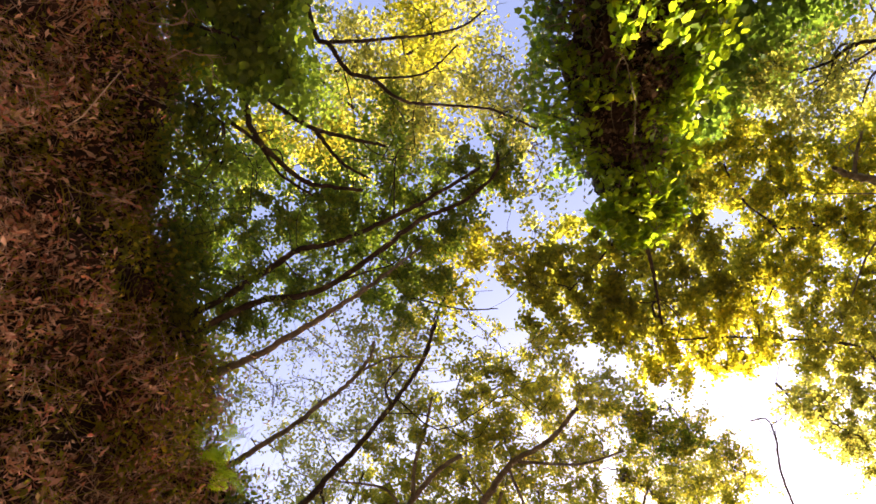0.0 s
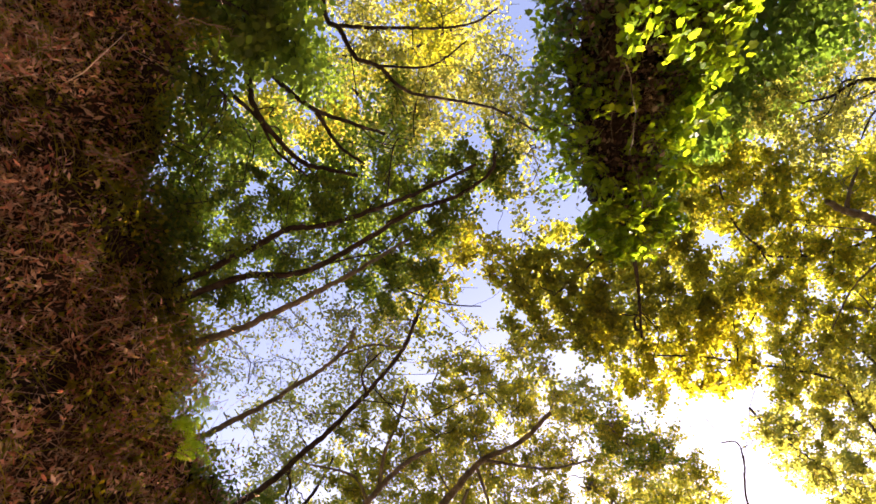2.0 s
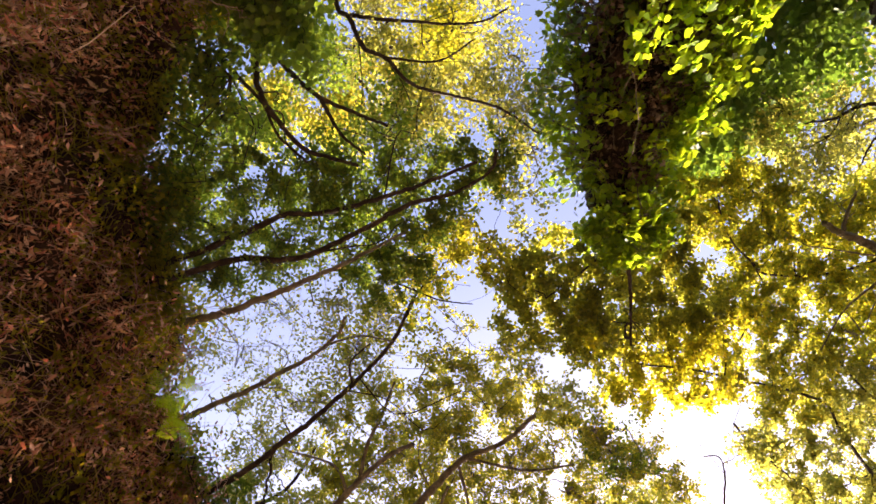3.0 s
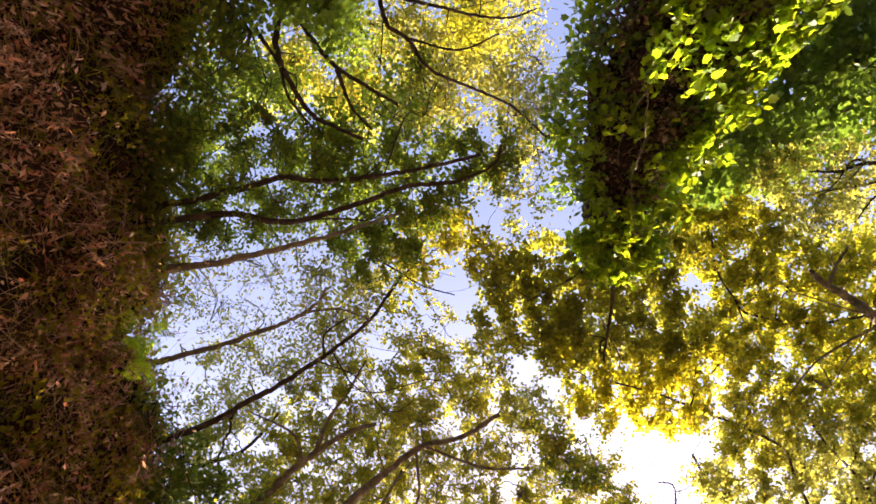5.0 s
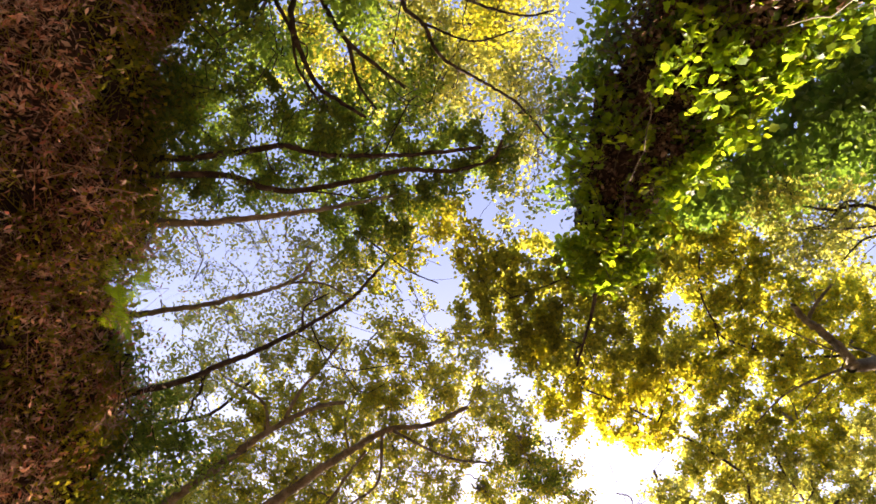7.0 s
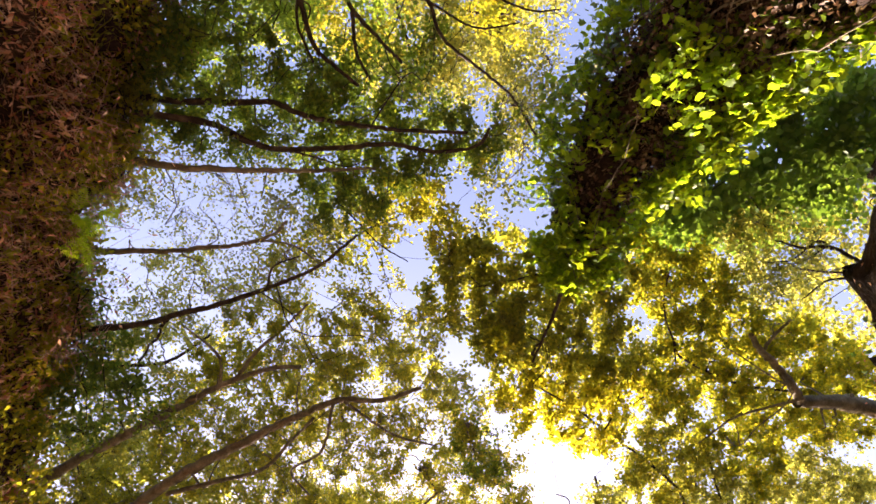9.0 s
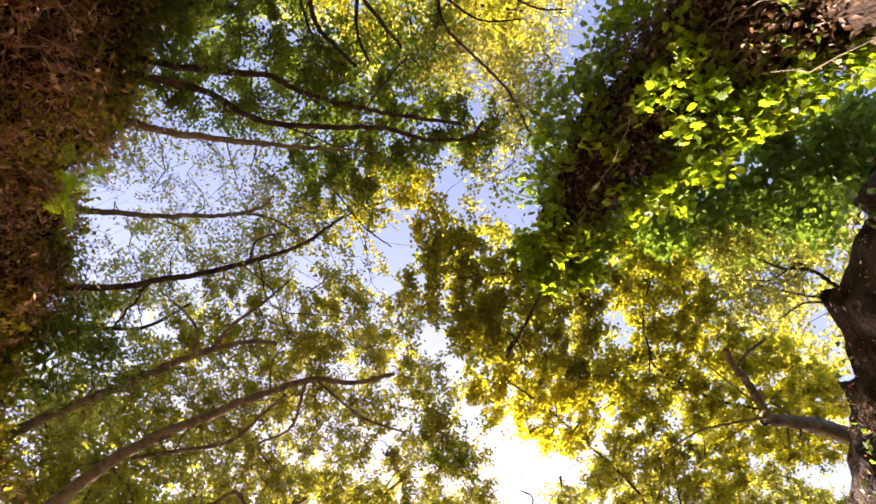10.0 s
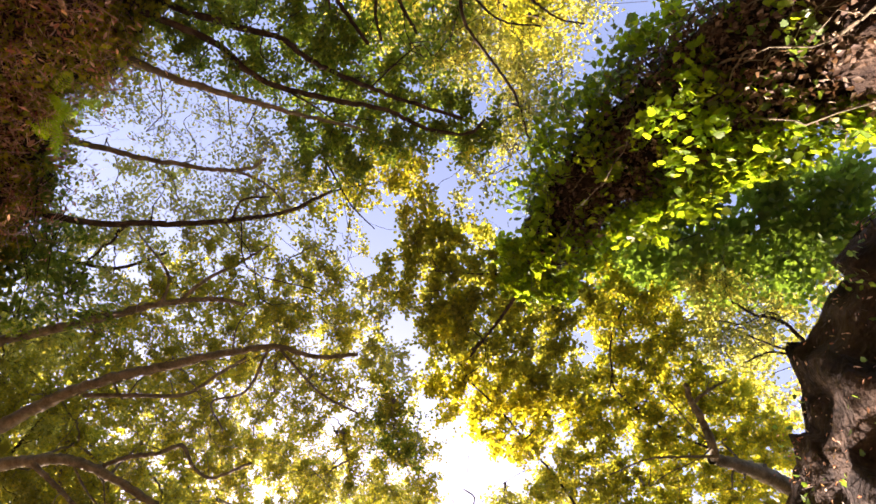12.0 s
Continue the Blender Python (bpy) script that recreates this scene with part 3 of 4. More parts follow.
tree("crooked tree with dark twisting limbs and green leaves", 12, [
    ([(-2.41, -3.32, 8.17), (-2.4, -2.37, 7.88), (-2.41, -1.99, 7.74), (-2.24, -1.55, 7.62), (-1.98, -1.13, 7.5), (-1.65, -0.92, 7.42), (-1.34, -0.76, 7.34)], 0.048, 0.019),
    ([(-2.83, -2.48, 7.94), (-2.64, -2.17, 7.83), (-2.37, -1.75, 7.69), (-2.23, -1.33, 7.53), (-1.92, -0.93, 7.39)], 0.031, 0.013),
    ([(-2.46, -2.91, 8.22), (-2.13, -2.27, 8), (-1.72, -1.72, 7.82), (-1.24, -1.36, 7.68), (-0.94, -1.14, 7.52)], 0.042, 0.016),
    ([(-1.67, -1.64, 7.69), (-1.5, -1.18, 7.56), (-1.25, -0.87, 7.46)], 0.027, 0.013)],
    [(-1.91, -2.7, 8.62, 0.58, 838), (-2.66, -1.6, 8.23, 0.57, 741), (-1.79, -2.36, 8.8, 0.60, 666), (-1.48, -1.12, 8.22, 0.65, 913),
     (-0.9, -1.45, 8.42, 0.66, 941), (-1.96, -0.69, 8.12, 0.75, 1363), (-3.31, -1.63, 8.36, 0.68, 1213), (-3.73, -0.98, 8.25, 0.68, 1213)], DARK_GREEN, 0.068)

tree("tree with a sinuous dark limb and small green and yellow leaves", 13, [
    ([(-1.1, -4.5, 8.63), (-1.33, -2.96, 8.26), (-1.2, -2.66, 8.18), (-1.09, -2.23, 8.1), (-0.85, -2.04, 8.05), (-0.59, -1.63, 7.98), (-0.11, -1.36, 7.95), (0.37, -1.11, 7.93), (0.78, -0.69, 7.88)], 0.039, 0.013),
    ([(-1.21, -2.75, 8.35), (-0.8, -2.58, 8.32), (-0.42, -2.45, 8.29), (0.02, -2.3, 8.27), (0.45, -2.23, 8.25), (0.77, -2.3, 8.23)], 0.029, 0.01),
    ([(-0.85, -2.03, 8.02), (-0.22, -1.85, 8.08), (0.29, -2.02, 8.15)], 0.017, 0.01)],
    [(-1.21, -3.23, 8.75, 0.58, 695), (-0.87, -2.85, 8.75, 0.54, 487), (-1.17, -2.45, 8.58, 0.48, 351), (-0.71, -1.93, 8.48, 0.57, 601),
     (-0.07, -1.75, 8.54, 0.57, 655), (0.35, -1.4, 8.45, 0.56, 636), (0.66, -1.03, 8.35, 0.55, 514), (0.98, -1.36, 8.42, 0.41, 173),
     (1.25, -1.69, 8.68, 0.33, 92), (0.68, -1.84, 8.63, 0.47, 341), (0.74, -2.6, 8.91, 0.49, 402), (-0.49, -1.28, 8.45, 0.57, 546),
     (0.53, -0.53, 8.19, 0.45, 415), (0.35, -0, 8.02, 0.36, 193), (0.56, -1.08, 8.29, 0.37, 182), (0.81, -1.58, 8.36, 0.37, 114)], GREY_GREEN, 0.056, crowns=[
    ([(-1.64, -1.75), (-1.27, -1.67), (-1.09, -2.08), (-1.19, -2.49), (-0.76, -2.61), (-0.48, -1.79), (0.23, -1.64), (0.83, -1.42), (0.95, -1.07), (0.85, -0.58), (0.47, -0.37), (0.17, -0.91), (-0.77, -0.90), (-1.28, -1.17)], (8.25, 0.0, 0.0), 0.5, 14, 85, GREY_GREEN, 0.052, OVAL, -0.35),
    ([(-0.73, -3.03), (-0.50, -3.30), (0.23, -3.20), (0.27, -2.57), (0.17, -2.15), (-0.13, -1.84), (-0.50, -1.88), (-0.65, -2.32)], (8.6, 0.0, 0.0), 0.4, 15, 110, OLIVE_GOLD, 0.05, OVAL, -0.5)])

tree("yellowing tree behind the dark limbs", 14, [
    ([(-3.79, -4.4, 9.73), (-3.03, -3.67, 9.95), (-1.9, -3, 9.95), (-0.66, -2.68, 9.99), (0.24, -2.77, 10.03)], 0.046, 0.022),
    ([(-1.88, -2.96, 9.81), (-1.44, -2.12, 9.78), (-0.98, -1.36, 9.76)], 0.027, 0.018)],
    [(0.16, -3.15, 10.52, 0.72, 1116), (0.09, -2.48, 10.44, 0.72, 1116), (-0.1, -2.76, 10.45, 0.60, 775), (-0.79, -2.03, 10.3, 0.72, 797),
     (-1.76, -2.12, 10.2, 0.72, 957), (-2.97, -2.32, 10.28, 0.74, 1253), (-2.38, -1.99, 10.32, 0.86, 1592), (-3.55, -2.15, 10.2, 0.62, 696),
     (-1.19, -2.73, 10.33, 0.84, 1302), (0.11, -3.1, 10.49, 0.84, 1302), (-2.12, -1.61, 10.13, 0.84, 1302), (-3.06, -2.54, 10.15, 0.72, 1116)], OLIVE, 0.068)

tree("brown leaning tree with a few leaves against the sky", 15, [
    ([(-5.04, 0.67, 7.39), (-4.36, 0.69, 7.57), (-3.87, 0.61, 7.48), (-3.41, 0.58, 7.38), (-2.66, 0.47, 7.33), (-1.97, 0.34, 7.3), (-1.5, 0.24, 7.4), (-1.0, 0.1, 7.6)], 0.071, 0.014)],
    [(-2.13, 0.83, 7.74, 0.45, 534), (-2.98, 0.89, 8.16, 0.58, 403), (-3.77, 1.15, 8.26, 0.70, 323), (-2.41, 1.33, 8.06, 0.48, 302),
     (-4.27, 1.12, 8.02, 0.49, 311), (-3.3, 1.62, 8.25, 0.50, 164), (-4.65, 1.27, 7.97, 0.44, 504)], GREY_GREEN, 0.046, BARK_PALE)

tree("thin brown tree leaning over with sparse leaves", 16, [
    ([(-5.49, 1.93, 7.73), (-4.61, 1.94, 7.93), (-4.05, 1.81, 7.87), (-3.55, 1.7, 7.8), (-2.97, 1.52, 7.75), (-2.57, 1.39, 7.67), (-2.15, 1.17, 7.61), (-1.96, 0.95, 7.51)], 0.05, 0.017),
    ([(-2.36, 1.28, 7.64), (-1.9, 1.26, 7.69), (-1.51, 1.42, 7.72)], 0.018, 0.01)],
    [(-1.99, 1.57, 8.17, 0.58, 695), (-2.51, 1.93, 8.29, 0.55, 481), (-3.3, 2.31, 8.38, 0.62, 692), (-4.22, 2.04, 8.53, 0.42, 162),
     (-1.64, 1.09, 8.05, 0.52, 550), (-3.97, 2.7, 8.48, 0.64, 914)], GREY_GREEN, 0.048, BARK_PALE)

tree("thin dark tree leaning over with fine branches", 17, [
    ([(-4.72, 3.05, 7.71), (-3.89, 2.83, 8.03), (-3.42, 2.58, 7.99), (-2.88, 2.32, 7.95), (-2.33, 2, 7.93), (-1.99, 1.78, 7.87), (-1.54, 1.45, 7.84), (-1.15, 0.97, 7.81)], 0.051, 0.018),
    ([(-2.18, 1.88, 7.81), (-2.12, 1.59, 7.74), (-1.8, 1.38, 7.69)], 0.018, 0.01)],
    [], GREY_GREEN, 0.052, crowns=[
    ([(-4.22, 1.96), (-3.38, 1.62), (-2.66, 2.08), (-2.76, 2.65), (-3.28, 3.17), (-3.83, 4.13), (-3.79, 5.19), (-5.13, 5.46), (-6.24, 4.62), (-5.17, 3.42), (-4.53, 2.97)], (8.25, 0.0, 0.0), 0.7, 12, 120, GREY_GREEN, 0.054, OVAL, -0.25)])

tree("yellow crown of a tree lit by the sun", 18, [
    ([(-4.96, 3.2, 8.02), (-4.08, 2.97, 8.35), (-3.59, 2.71, 8.31), (-3.02, 2.44, 8.27), (-2.45, 2.1, 8.25), (-2.09, 1.87, 8.18), (-1.62, 1.52, 8.15), (-1.21, 1.02, 8.12), (-0.8, 0.7, 8.1)], 0.03, 0.011),
    ([(-1.44, 0.60, 7.70), (-1.13, 0.81, 7.70), (-0.81, 1.02, 7.70), (-0.43, 1.15, 7.70)], 0.014, 0.007)],
    [], YELLOW, 0.058, crowns=[
    ([(-1.22, 0.51), (-0.86, 0.23), (-0.31, 0.09), (0.17, -0.18), (0.41, -0.15), (0.33, 0.12), (0.17, 0.47), (0.18, 0.78), (0.10, 1.03), (-0.16, 1.22), (-0.44, 1.27), (-0.73, 1.07), (-1.15, 0.94), (-1.44, 0.91)], (7.85, 0.0, 0.0), 0.6, 14, 190, YELLOW, 0.058, OVAL, -0.6),
    ([(-1.48, 0.94), (-1.15, 0.96), (-0.73, 1.11), (-0.87, 1.37), (-1.23, 1.48), (-1.82, 1.72), (-2.35, 1.95), (-2.61, 1.81), (-2.41, 1.36), (-1.88, 1.09)], (7.85, 0.0, 0.0), 0.6, 13, 110, OLIVE_GOLD, 0.055, OVAL, -0.25),
    ([(0.17, -0.35), (0.57, -0.52), (0.74, -0.22), (0.67, 0.33), (0.42, 0.71), (0.20, 0.71), (0.25, 0.22)], (7.85, 0.0, 0.0), 0.6, 12, 85, GREY_GREEN, 0.056, OVAL, -0.35)])

tree("branching tree with ochre bark and thin yellow green leaves", 19, [
    ([(-5.61, 6, 7.87), (-4.64, 5.09, 8.01), (-4.04, 4.59, 8.04), (-3.45, 4.1, 8.07), (-2.93, 3.66, 8.09), (-2.52, 3.36, 8.08), (-2.1, 3.1, 8.08), (-1.64, 2.94, 8.06)], 0.088, 0.027),
    ([(-2.52, 3.36, 8.08), (-2.3, 2.9, 8.12), (-1.98, 2.48, 8.15), (-1.72, 2.09, 8.17)], 0.031, 0.015),
    ([(-2.71, 3.5, 8.06), (-2.83, 3.08, 8.11), (-3.43, 2.77, 8.14)], 0.027, 0.012)],
    [], OLIVE, 0.052, BARK_PALE, crowns=[
    ([(-2.52, 2.01), (-1.90, 1.80), (-1.15, 1.59), (-0.82, 1.45), (-0.44, 1.59), (-0.09, 1.61), (-0.10, 2.06), (0.08, 2.47), (-0.01, 2.91), (-0.77, 2.94), (-1.42, 3.44), (-2.14, 4.18), (-2.58, 4.97), (-4.01, 5.92), (-4.11, 4.52), (-3.35, 3.25), (-2.76, 2.58)], (7.35, 0.0, 0.27), 0.7, 18, 190, OLIVE, 0.047, OVAL, -0.55)])

tree("tall forked tree with a smooth brown trunk and airy crown", 20, [
    ([(-5.15, 7.58, 7.87), (-4.22, 6.34, 8.05), (-3.81, 5.78, 8.08), (-3.44, 5.32, 8.09), (-2.87, 4.76, 8.12), (-2.33, 4.33, 8.14), (-1.87, 3.93, 8.14), (-1.53, 3.67, 8.13), (-1.06, 3.33, 8.13), (-0.5, 3.19, 8.1), (0.04, 2.88, 8.1)], 0.115, 0.027),
    ([(-3.22, 5.24, 8.02), (-2.55, 4.88, 8.01), (-1.89, 4.5, 8), (-1.57, 4, 7.99), (-1.31, 3.59, 7.98)], 0.036, 0.019),
    ([(-1.11, 3.4, 8.11), (-1.12, 4.03, 7.99), (-1.46, 4.36, 7.9), (-1.14, 4.61, 7.84)], 0.023, 0.012),
    ([(-0.95, 3.28, 8.03), (-0.21, 3.56, 8), (0.4, 3.59, 8.01)], 0.023, 0.012)],
    [], GREEN, 0.052, BARK_PALE, crowns=[
    ([(-1.28, 2.61), (-0.46, 2.75), (0.08, 2.47), (0.37, 2.50), (0.77, 2.87), (1.06, 3.40), (1.46, 3.68), (1.56, 3.90), (1.69, 4.14), (2.14, 4.36), (2.18, 5.38), (0.39, 6.65), (-2.37, 6.40), (-2.58, 4.97), (-1.96, 4.06)], (7.35, 0.0, 0.27), 0.7, 18, 190, OLIVE, 0.047, OVAL, -0.5),
    ([(0.61, 3.33), (1.06, 3.40), (1.46, 3.68), (1.57, 4.05), (1.21, 4.48), (0.72, 4.20)], (7.35, 0.0, 0.27), 0.6, 16, 150, GREEN, 0.054, OVAL, -0.9),
    ([(-0.17, 2.06), (0.31, 2.05), (0.60, 2.36), (0.89, 2.91), (1.06, 3.40), (0.69, 3.42), (0.14, 2.81), (-0.12, 2.47)], (7.35, 0.0, 0.27), 0.5, 15, 110, GREY_GREEN, 0.054, OVAL, -0.5)])

tree("tree with arching forked limbs and small leaves", 21, [
    ([(-5.42, 8.25, 8.18), (-4.21, 7.19, 8.34), (-3.73, 6.84, 8.32), (-3.32, 6.56, 8.29), (-2.86, 6.4, 8.23), (-2.36, 6.34, 8.17), (-1.64, 6.35, 8.11)], 0.113, 0.049),
    ([(-2.72, 6.37, 8.28), (-2.39, 6.01, 8.29), (-2.02, 5.74, 8.28), (-1.72, 5.44, 8.28), (-1.42, 5.6, 8.21), (-1.08, 5.58, 8.17), (-0.66, 5.1, 8.19)], 0.042, 0.02),
    ([(-3.54, 6.6, 8.03), (-2.99, 6.78, 8.02), (-2.54, 6.93, 8.01)], 0.041, 0.025)],
    [], GREEN, 0.052, BARK_PALE, crowns=[
    ([(-2.58, 4.97), (-2.37, 6.40), (0.39, 6.65), (2.18, 5.38), (1.92, 7.98), (-0.61, 11.78), (-6.58, 11.80), (-8.30, 9.28), (-6.29, 6.37), (-3.99, 5.79)], (7.35, 0.0, 0.27), 0.8, 13, 150, OLIVE, 0.056, OVAL, -0.35)])

tree("grey green tree beyond the bank edge", 22, [
    ([(-6.79, 5.95, 8.86), (-5.89, 5.11, 8.99), (-4.98, 4.12, 8.94), (-3.96, 3.68, 8.82), (-3.27, 3.03, 8.72)], 0.046, 0.021)],
    [], GREY_GREEN, 0.052, crowns=[
    ([(-5.27, 3.73), (-3.78, 3.38), (-2.37, 3.52), (-1.44, 3.11), (-1.46, 5.02), (-2.82, 6.11), (-5.53, 7.90), (-7.69, 8.09), (-7.92, 5.92)], (9.3, 0.0, 0.0), 0.8, 8, 110, OLIVE, 0.07, OVAL, -0.2)])

tree("olive green tree with a bare dark stem", 23, [
    ([(1.58, 1.20, 8.14), (1.55, 1.49, 8.13), (1.49, 1.78, 8.10), (1.41, 2.17, 8.06)], 0.026, 0.015),
    ([(1.83, 0.91, 8.71), (1.49, 0.97, 8.55), (1.01, 1.16, 8.31), (0.48, 1.34, 8.04)], 0.022, 0.01)],
    [], OLIVE_SHADED, 0.07, crowns=[
    ([(0.03, 1.04), (0.18, 0.88), (0.36, 0.76), (0.98, 0.56), (2.67, 0.50), (2.84, 0.95), (2.65, 1.51), (3.10, 1.99), (3.40, 2.31), (3.19, 2.63), (1.35, 2.39), (1.04, 2.63), (0.72, 2.39), (0.60, 2.07), (0.27, 1.97), (-0.08, 1.62), (0.09, 1.39)], (7.7, 0.5, 0.0), 0.5, 22, 215, OLIVE_SHADED, 0.05, BROAD, -1.2),
    ([(-0.15, 1.69), (0.60, 2.07), (0.96, 2.62), (0.50, 2.50), (0.06, 2.36), (-0.08, 2.05)], (7.7, 0.5, 0.0), 0.5, 12, 80, GREY_GREEN, 0.056, OVAL, -0.3)])

tree("golden tree, its glow against the sun put into the leaf colour", 24, [
    ([(6.72, 8.05, 11.16), (5.21, 5.35, 10.41), (4.93, 4.66, 10.27), (4.41, 4.22, 10.00), (3.52, 3.68, 9.56), (2.38, 3.02, 8.99), (1.55, 2.63, 8.58)], 0.034, 0.012)],
    [], YELLOW, 0.066, crowns=[
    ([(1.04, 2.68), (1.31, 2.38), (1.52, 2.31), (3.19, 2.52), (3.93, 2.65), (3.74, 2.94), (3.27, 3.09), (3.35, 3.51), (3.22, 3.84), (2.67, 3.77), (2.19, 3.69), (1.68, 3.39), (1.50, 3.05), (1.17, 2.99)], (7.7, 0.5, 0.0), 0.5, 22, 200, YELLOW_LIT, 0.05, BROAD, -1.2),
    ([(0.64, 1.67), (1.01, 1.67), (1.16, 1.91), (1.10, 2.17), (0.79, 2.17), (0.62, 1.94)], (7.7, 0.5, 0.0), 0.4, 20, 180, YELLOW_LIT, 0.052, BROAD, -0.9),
    ([(3.12, 3.82), (3.34, 3.32), (3.85, 2.96), (4.90, 3.12), (5.35, 3.89), (4.92, 4.60), (4.01, 5.02), (3.16, 4.47), (3.35, 4.24)], (7.7, 0.5, 0.0), 0.7, 16, 180, OLIVE, 0.054, BROAD, -0.3)])

tree("olive leaved tree with thin branches on the rocky side", 25, [
    ([(10.89, 3.12, 13.29), (7.92, 2.65, 11.81), (5.72, 2.52, 10.71), (4.21, 2.14, 9.95), (3.85, 1.83, 9.77), (3.49, 1.31, 9.59), (3.40, 0.74, 9.55)], 0.03, 0.012),
    ([(3.85, 1.83, 9.77), (4.00, 2.39, 9.85), (3.39, 2.94, 9.55)], 0.014, 0.008)],
    [], OLIVE_GOLD, 0.066, crowns=[
    ([(2.71, 0.38), (3.64, 0.27), (4.58, 0.46), (5.03, 0.79), (5.35, 1.55), (5.18, 2.30), (5.39, 3.10), (4.65, 3.08), (3.51, 2.74), (3.33, 2.43), (3.52, 2.09), (3.76, 1.87), (3.65, 1.47), (3.30, 1.30), (2.81, 1.32)], (7.7, 0.5, 0.0), 0.6, 19, 210, OLIVE_GOLD, 0.051, BROAD, -0.85)])

tree("stout tree with pale bark leaning from above the rock", 26, [
    ([(12.84, 2.28, 11.17), (10.17, 2.65, 11.06), (8.59, 2.48, 10.8), (7.46, 2.39, 10.54), (6.75, 2.39, 10.27), (6.14, 2.44, 10)], 0.245, 0.091),
    ([(6.2, 2.41, 10), (5.91, 2.13, 9.98), (5.56, 1.86, 9.96), (5.26, 1.67, 9.93), (5.06, 1.47, 9.9)], 0.086, 0.042),
    ([(5.36, 1.72, 9.98), (5.45, 1.42, 9.97), (5.63, 1.1, 9.96)], 0.033, 0.019),
    ([(6.15, 2.33, 9.91), (5.68, 2.56, 9.87), (5.11, 2.89, 9.82), (4.64, 3.42, 9.74)], 0.028, 0.010)],
    [], OLIVE, 0.058, BARK_PALE, crowns=[
    ([(5.06, 1.07), (6.07, 1.03), (7.54, 1.31), (9.28, 1.86), (9.90, 3.32), (8.74, 3.85), (7.24, 3.49), (6.08, 3.41), (5.26, 3.08), (5.25, 2.31), (5.30, 1.65)], (7.7, 0.5, 0.0), 0.6, 18, 190, OLIVE_GOLD, 0.054, BROAD, -0.7),
    ([(5.03, 3.24), (7.26, 3.60), (7.10, 4.67), (6.25, 4.80), (5.25, 4.17)], (7.7, 0.5, 0.0), 0.6, 17, 170, OLIVE_GOLD, 0.054, BROAD, -0.5)])

tree("tree with hanging leaves at the sunny end of the way", 27, [
    ([(9.08, 10.93, 12.34), (7.97, 8.02, 11.78), (6.74, 5.75, 11.17), (5.77, 4.65, 10.69), (5.15, 3.70, 10.38)], 0.042, 0.014),
    ([(2.66, 6.67, 9.23), (2.64, 5.61, 9.33), (2.76, 5.04, 9.4), (2.82, 4.85, 9.65), (2.58, 4.78, 9.64)], 0.019, 0.01)],
    [], GREY_GREEN, 0.066, crowns=[
    ([(4.92, 4.60), (5.35, 3.89), (6.25, 4.80), (7.29, 3.83), (9.70, 4.24), (14.54, 6.25), (12.51, 8.06), (8.58, 8.40), (5.20, 7.62), (3.74, 5.96), (3.07, 4.72), (3.31, 4.41), (4.01, 5.02)], (7.7, 0.5, 0.0), 0.7, 16, 180, GREY_GREEN, 0.052, BROAD, -0.45)])

tree("grey twiggy tree with sparse leaves by the rock", 28, [
    ([(7.29, 0.11, 10.23), (6.51, -0.04, 10.14), (5.98, -0.17, 10.08), (5.47, -0.07, 9.98), (5.02, -0.09, 9.91)], 0.047, 0.014),
    ([(6.04, -0.14, 10.14), (5.75, -0.22, 10.08), (5.38, 0.15, 9.95), (5.08, 0.24, 9.87)], 0.019, 0.009),
    ([(6.54, 0.24, 10.1), (6.05, 0.36, 10.02), (5.69, 0.73, 9.92)], 0.028, 0.009)],
    [(5.4, -0.01, 10.16, 0.72, 705), (4.9, -0.39, 10.2, 0.60, 653), (5.82, -0.22, 10.2, 0.54, 264), (4.9, 0.24, 10.12, 0.60, 816),
     (4.35, -0.14, 10.05, 0.59, 957), (5.41, 0.61, 10.08, 0.66, 889)], GREY_GREEN, 0.056)

tree("broad leaved dark green shrub hanging over the bank", 31, [
    ([(-2.65, -3.43, 7.74), (-2.23, -3.08, 7.66), (-1.96, -2.82, 7.61), (-1.67, -2.62, 7.58)], 0.026, 0.013)],
    [(-1.98, -3.19, 7.7, 0.38, 340), (-1.82, -2.71, 7.67, 0.42, 420), (-1.53, -3.08, 7.74, 0.34, 224), (-2.15, -2.51, 7.72, 0.38, 313),
     (-1.74, -2.28, 7.74, 0.34, 216), (-2.24, -2.83, 7.74, 0.34, 247), (-1.89, -3.79, 7.76, 0.59, 824), (-2.56, -3.61, 7.97, 0.44, 464),
     (-2.58, -3.17, 7.93, 0.40, 334), (-2.42, -4.14, 8.04, 0.53, 668), (-3, -3, 7.97, 0.40, 302), (-1.28, -3.54, 7.81, 0.50, 470)], DARK_GREEN, 0.085, shape=LOBED, thing="shrub", group="shrubs on the lip of the bank")

tree("yellow green shrub on the lip of the bank", 32, [
    ([(-3.47, -2.78, 7.69), (-2.99, -2.57, 7.63), (-2.79, -2.34, 7.63), (-2.65, -2.15, 7.62)], 0.017, 0.01)],
    [(-2.91, -2.39, 7.62, 0.34, 216), (-2.98, -2, 7.67, 0.35, 191), (-3.21, -2.17, 7.66, 0.35, 191), (-2.62, -2.42, 7.65, 0.26, 104),
     (-3.55, -1.65, 7.68, 0.40, 250), (-3.81, -1.17, 7.6, 0.35, 198), (-4.07, -0.68, 7.53, 0.40, 250), (-2.92, -2.32, 7.63, 0.38, 254),
     (-2.83, -1.76, 7.58, 0.38, 254), (-3.24, -1.39, 7.6, 0.39, 242), (-3.6, -0.98, 7.63, 0.35, 198), (-2.54, -2.51, 7.69, 0.34, 185),
     (-3.84, -0.48, 7.55, 0.31, 151)], GREEN, 0.085, thing="shrub", group="shrubs on the lip of the bank")

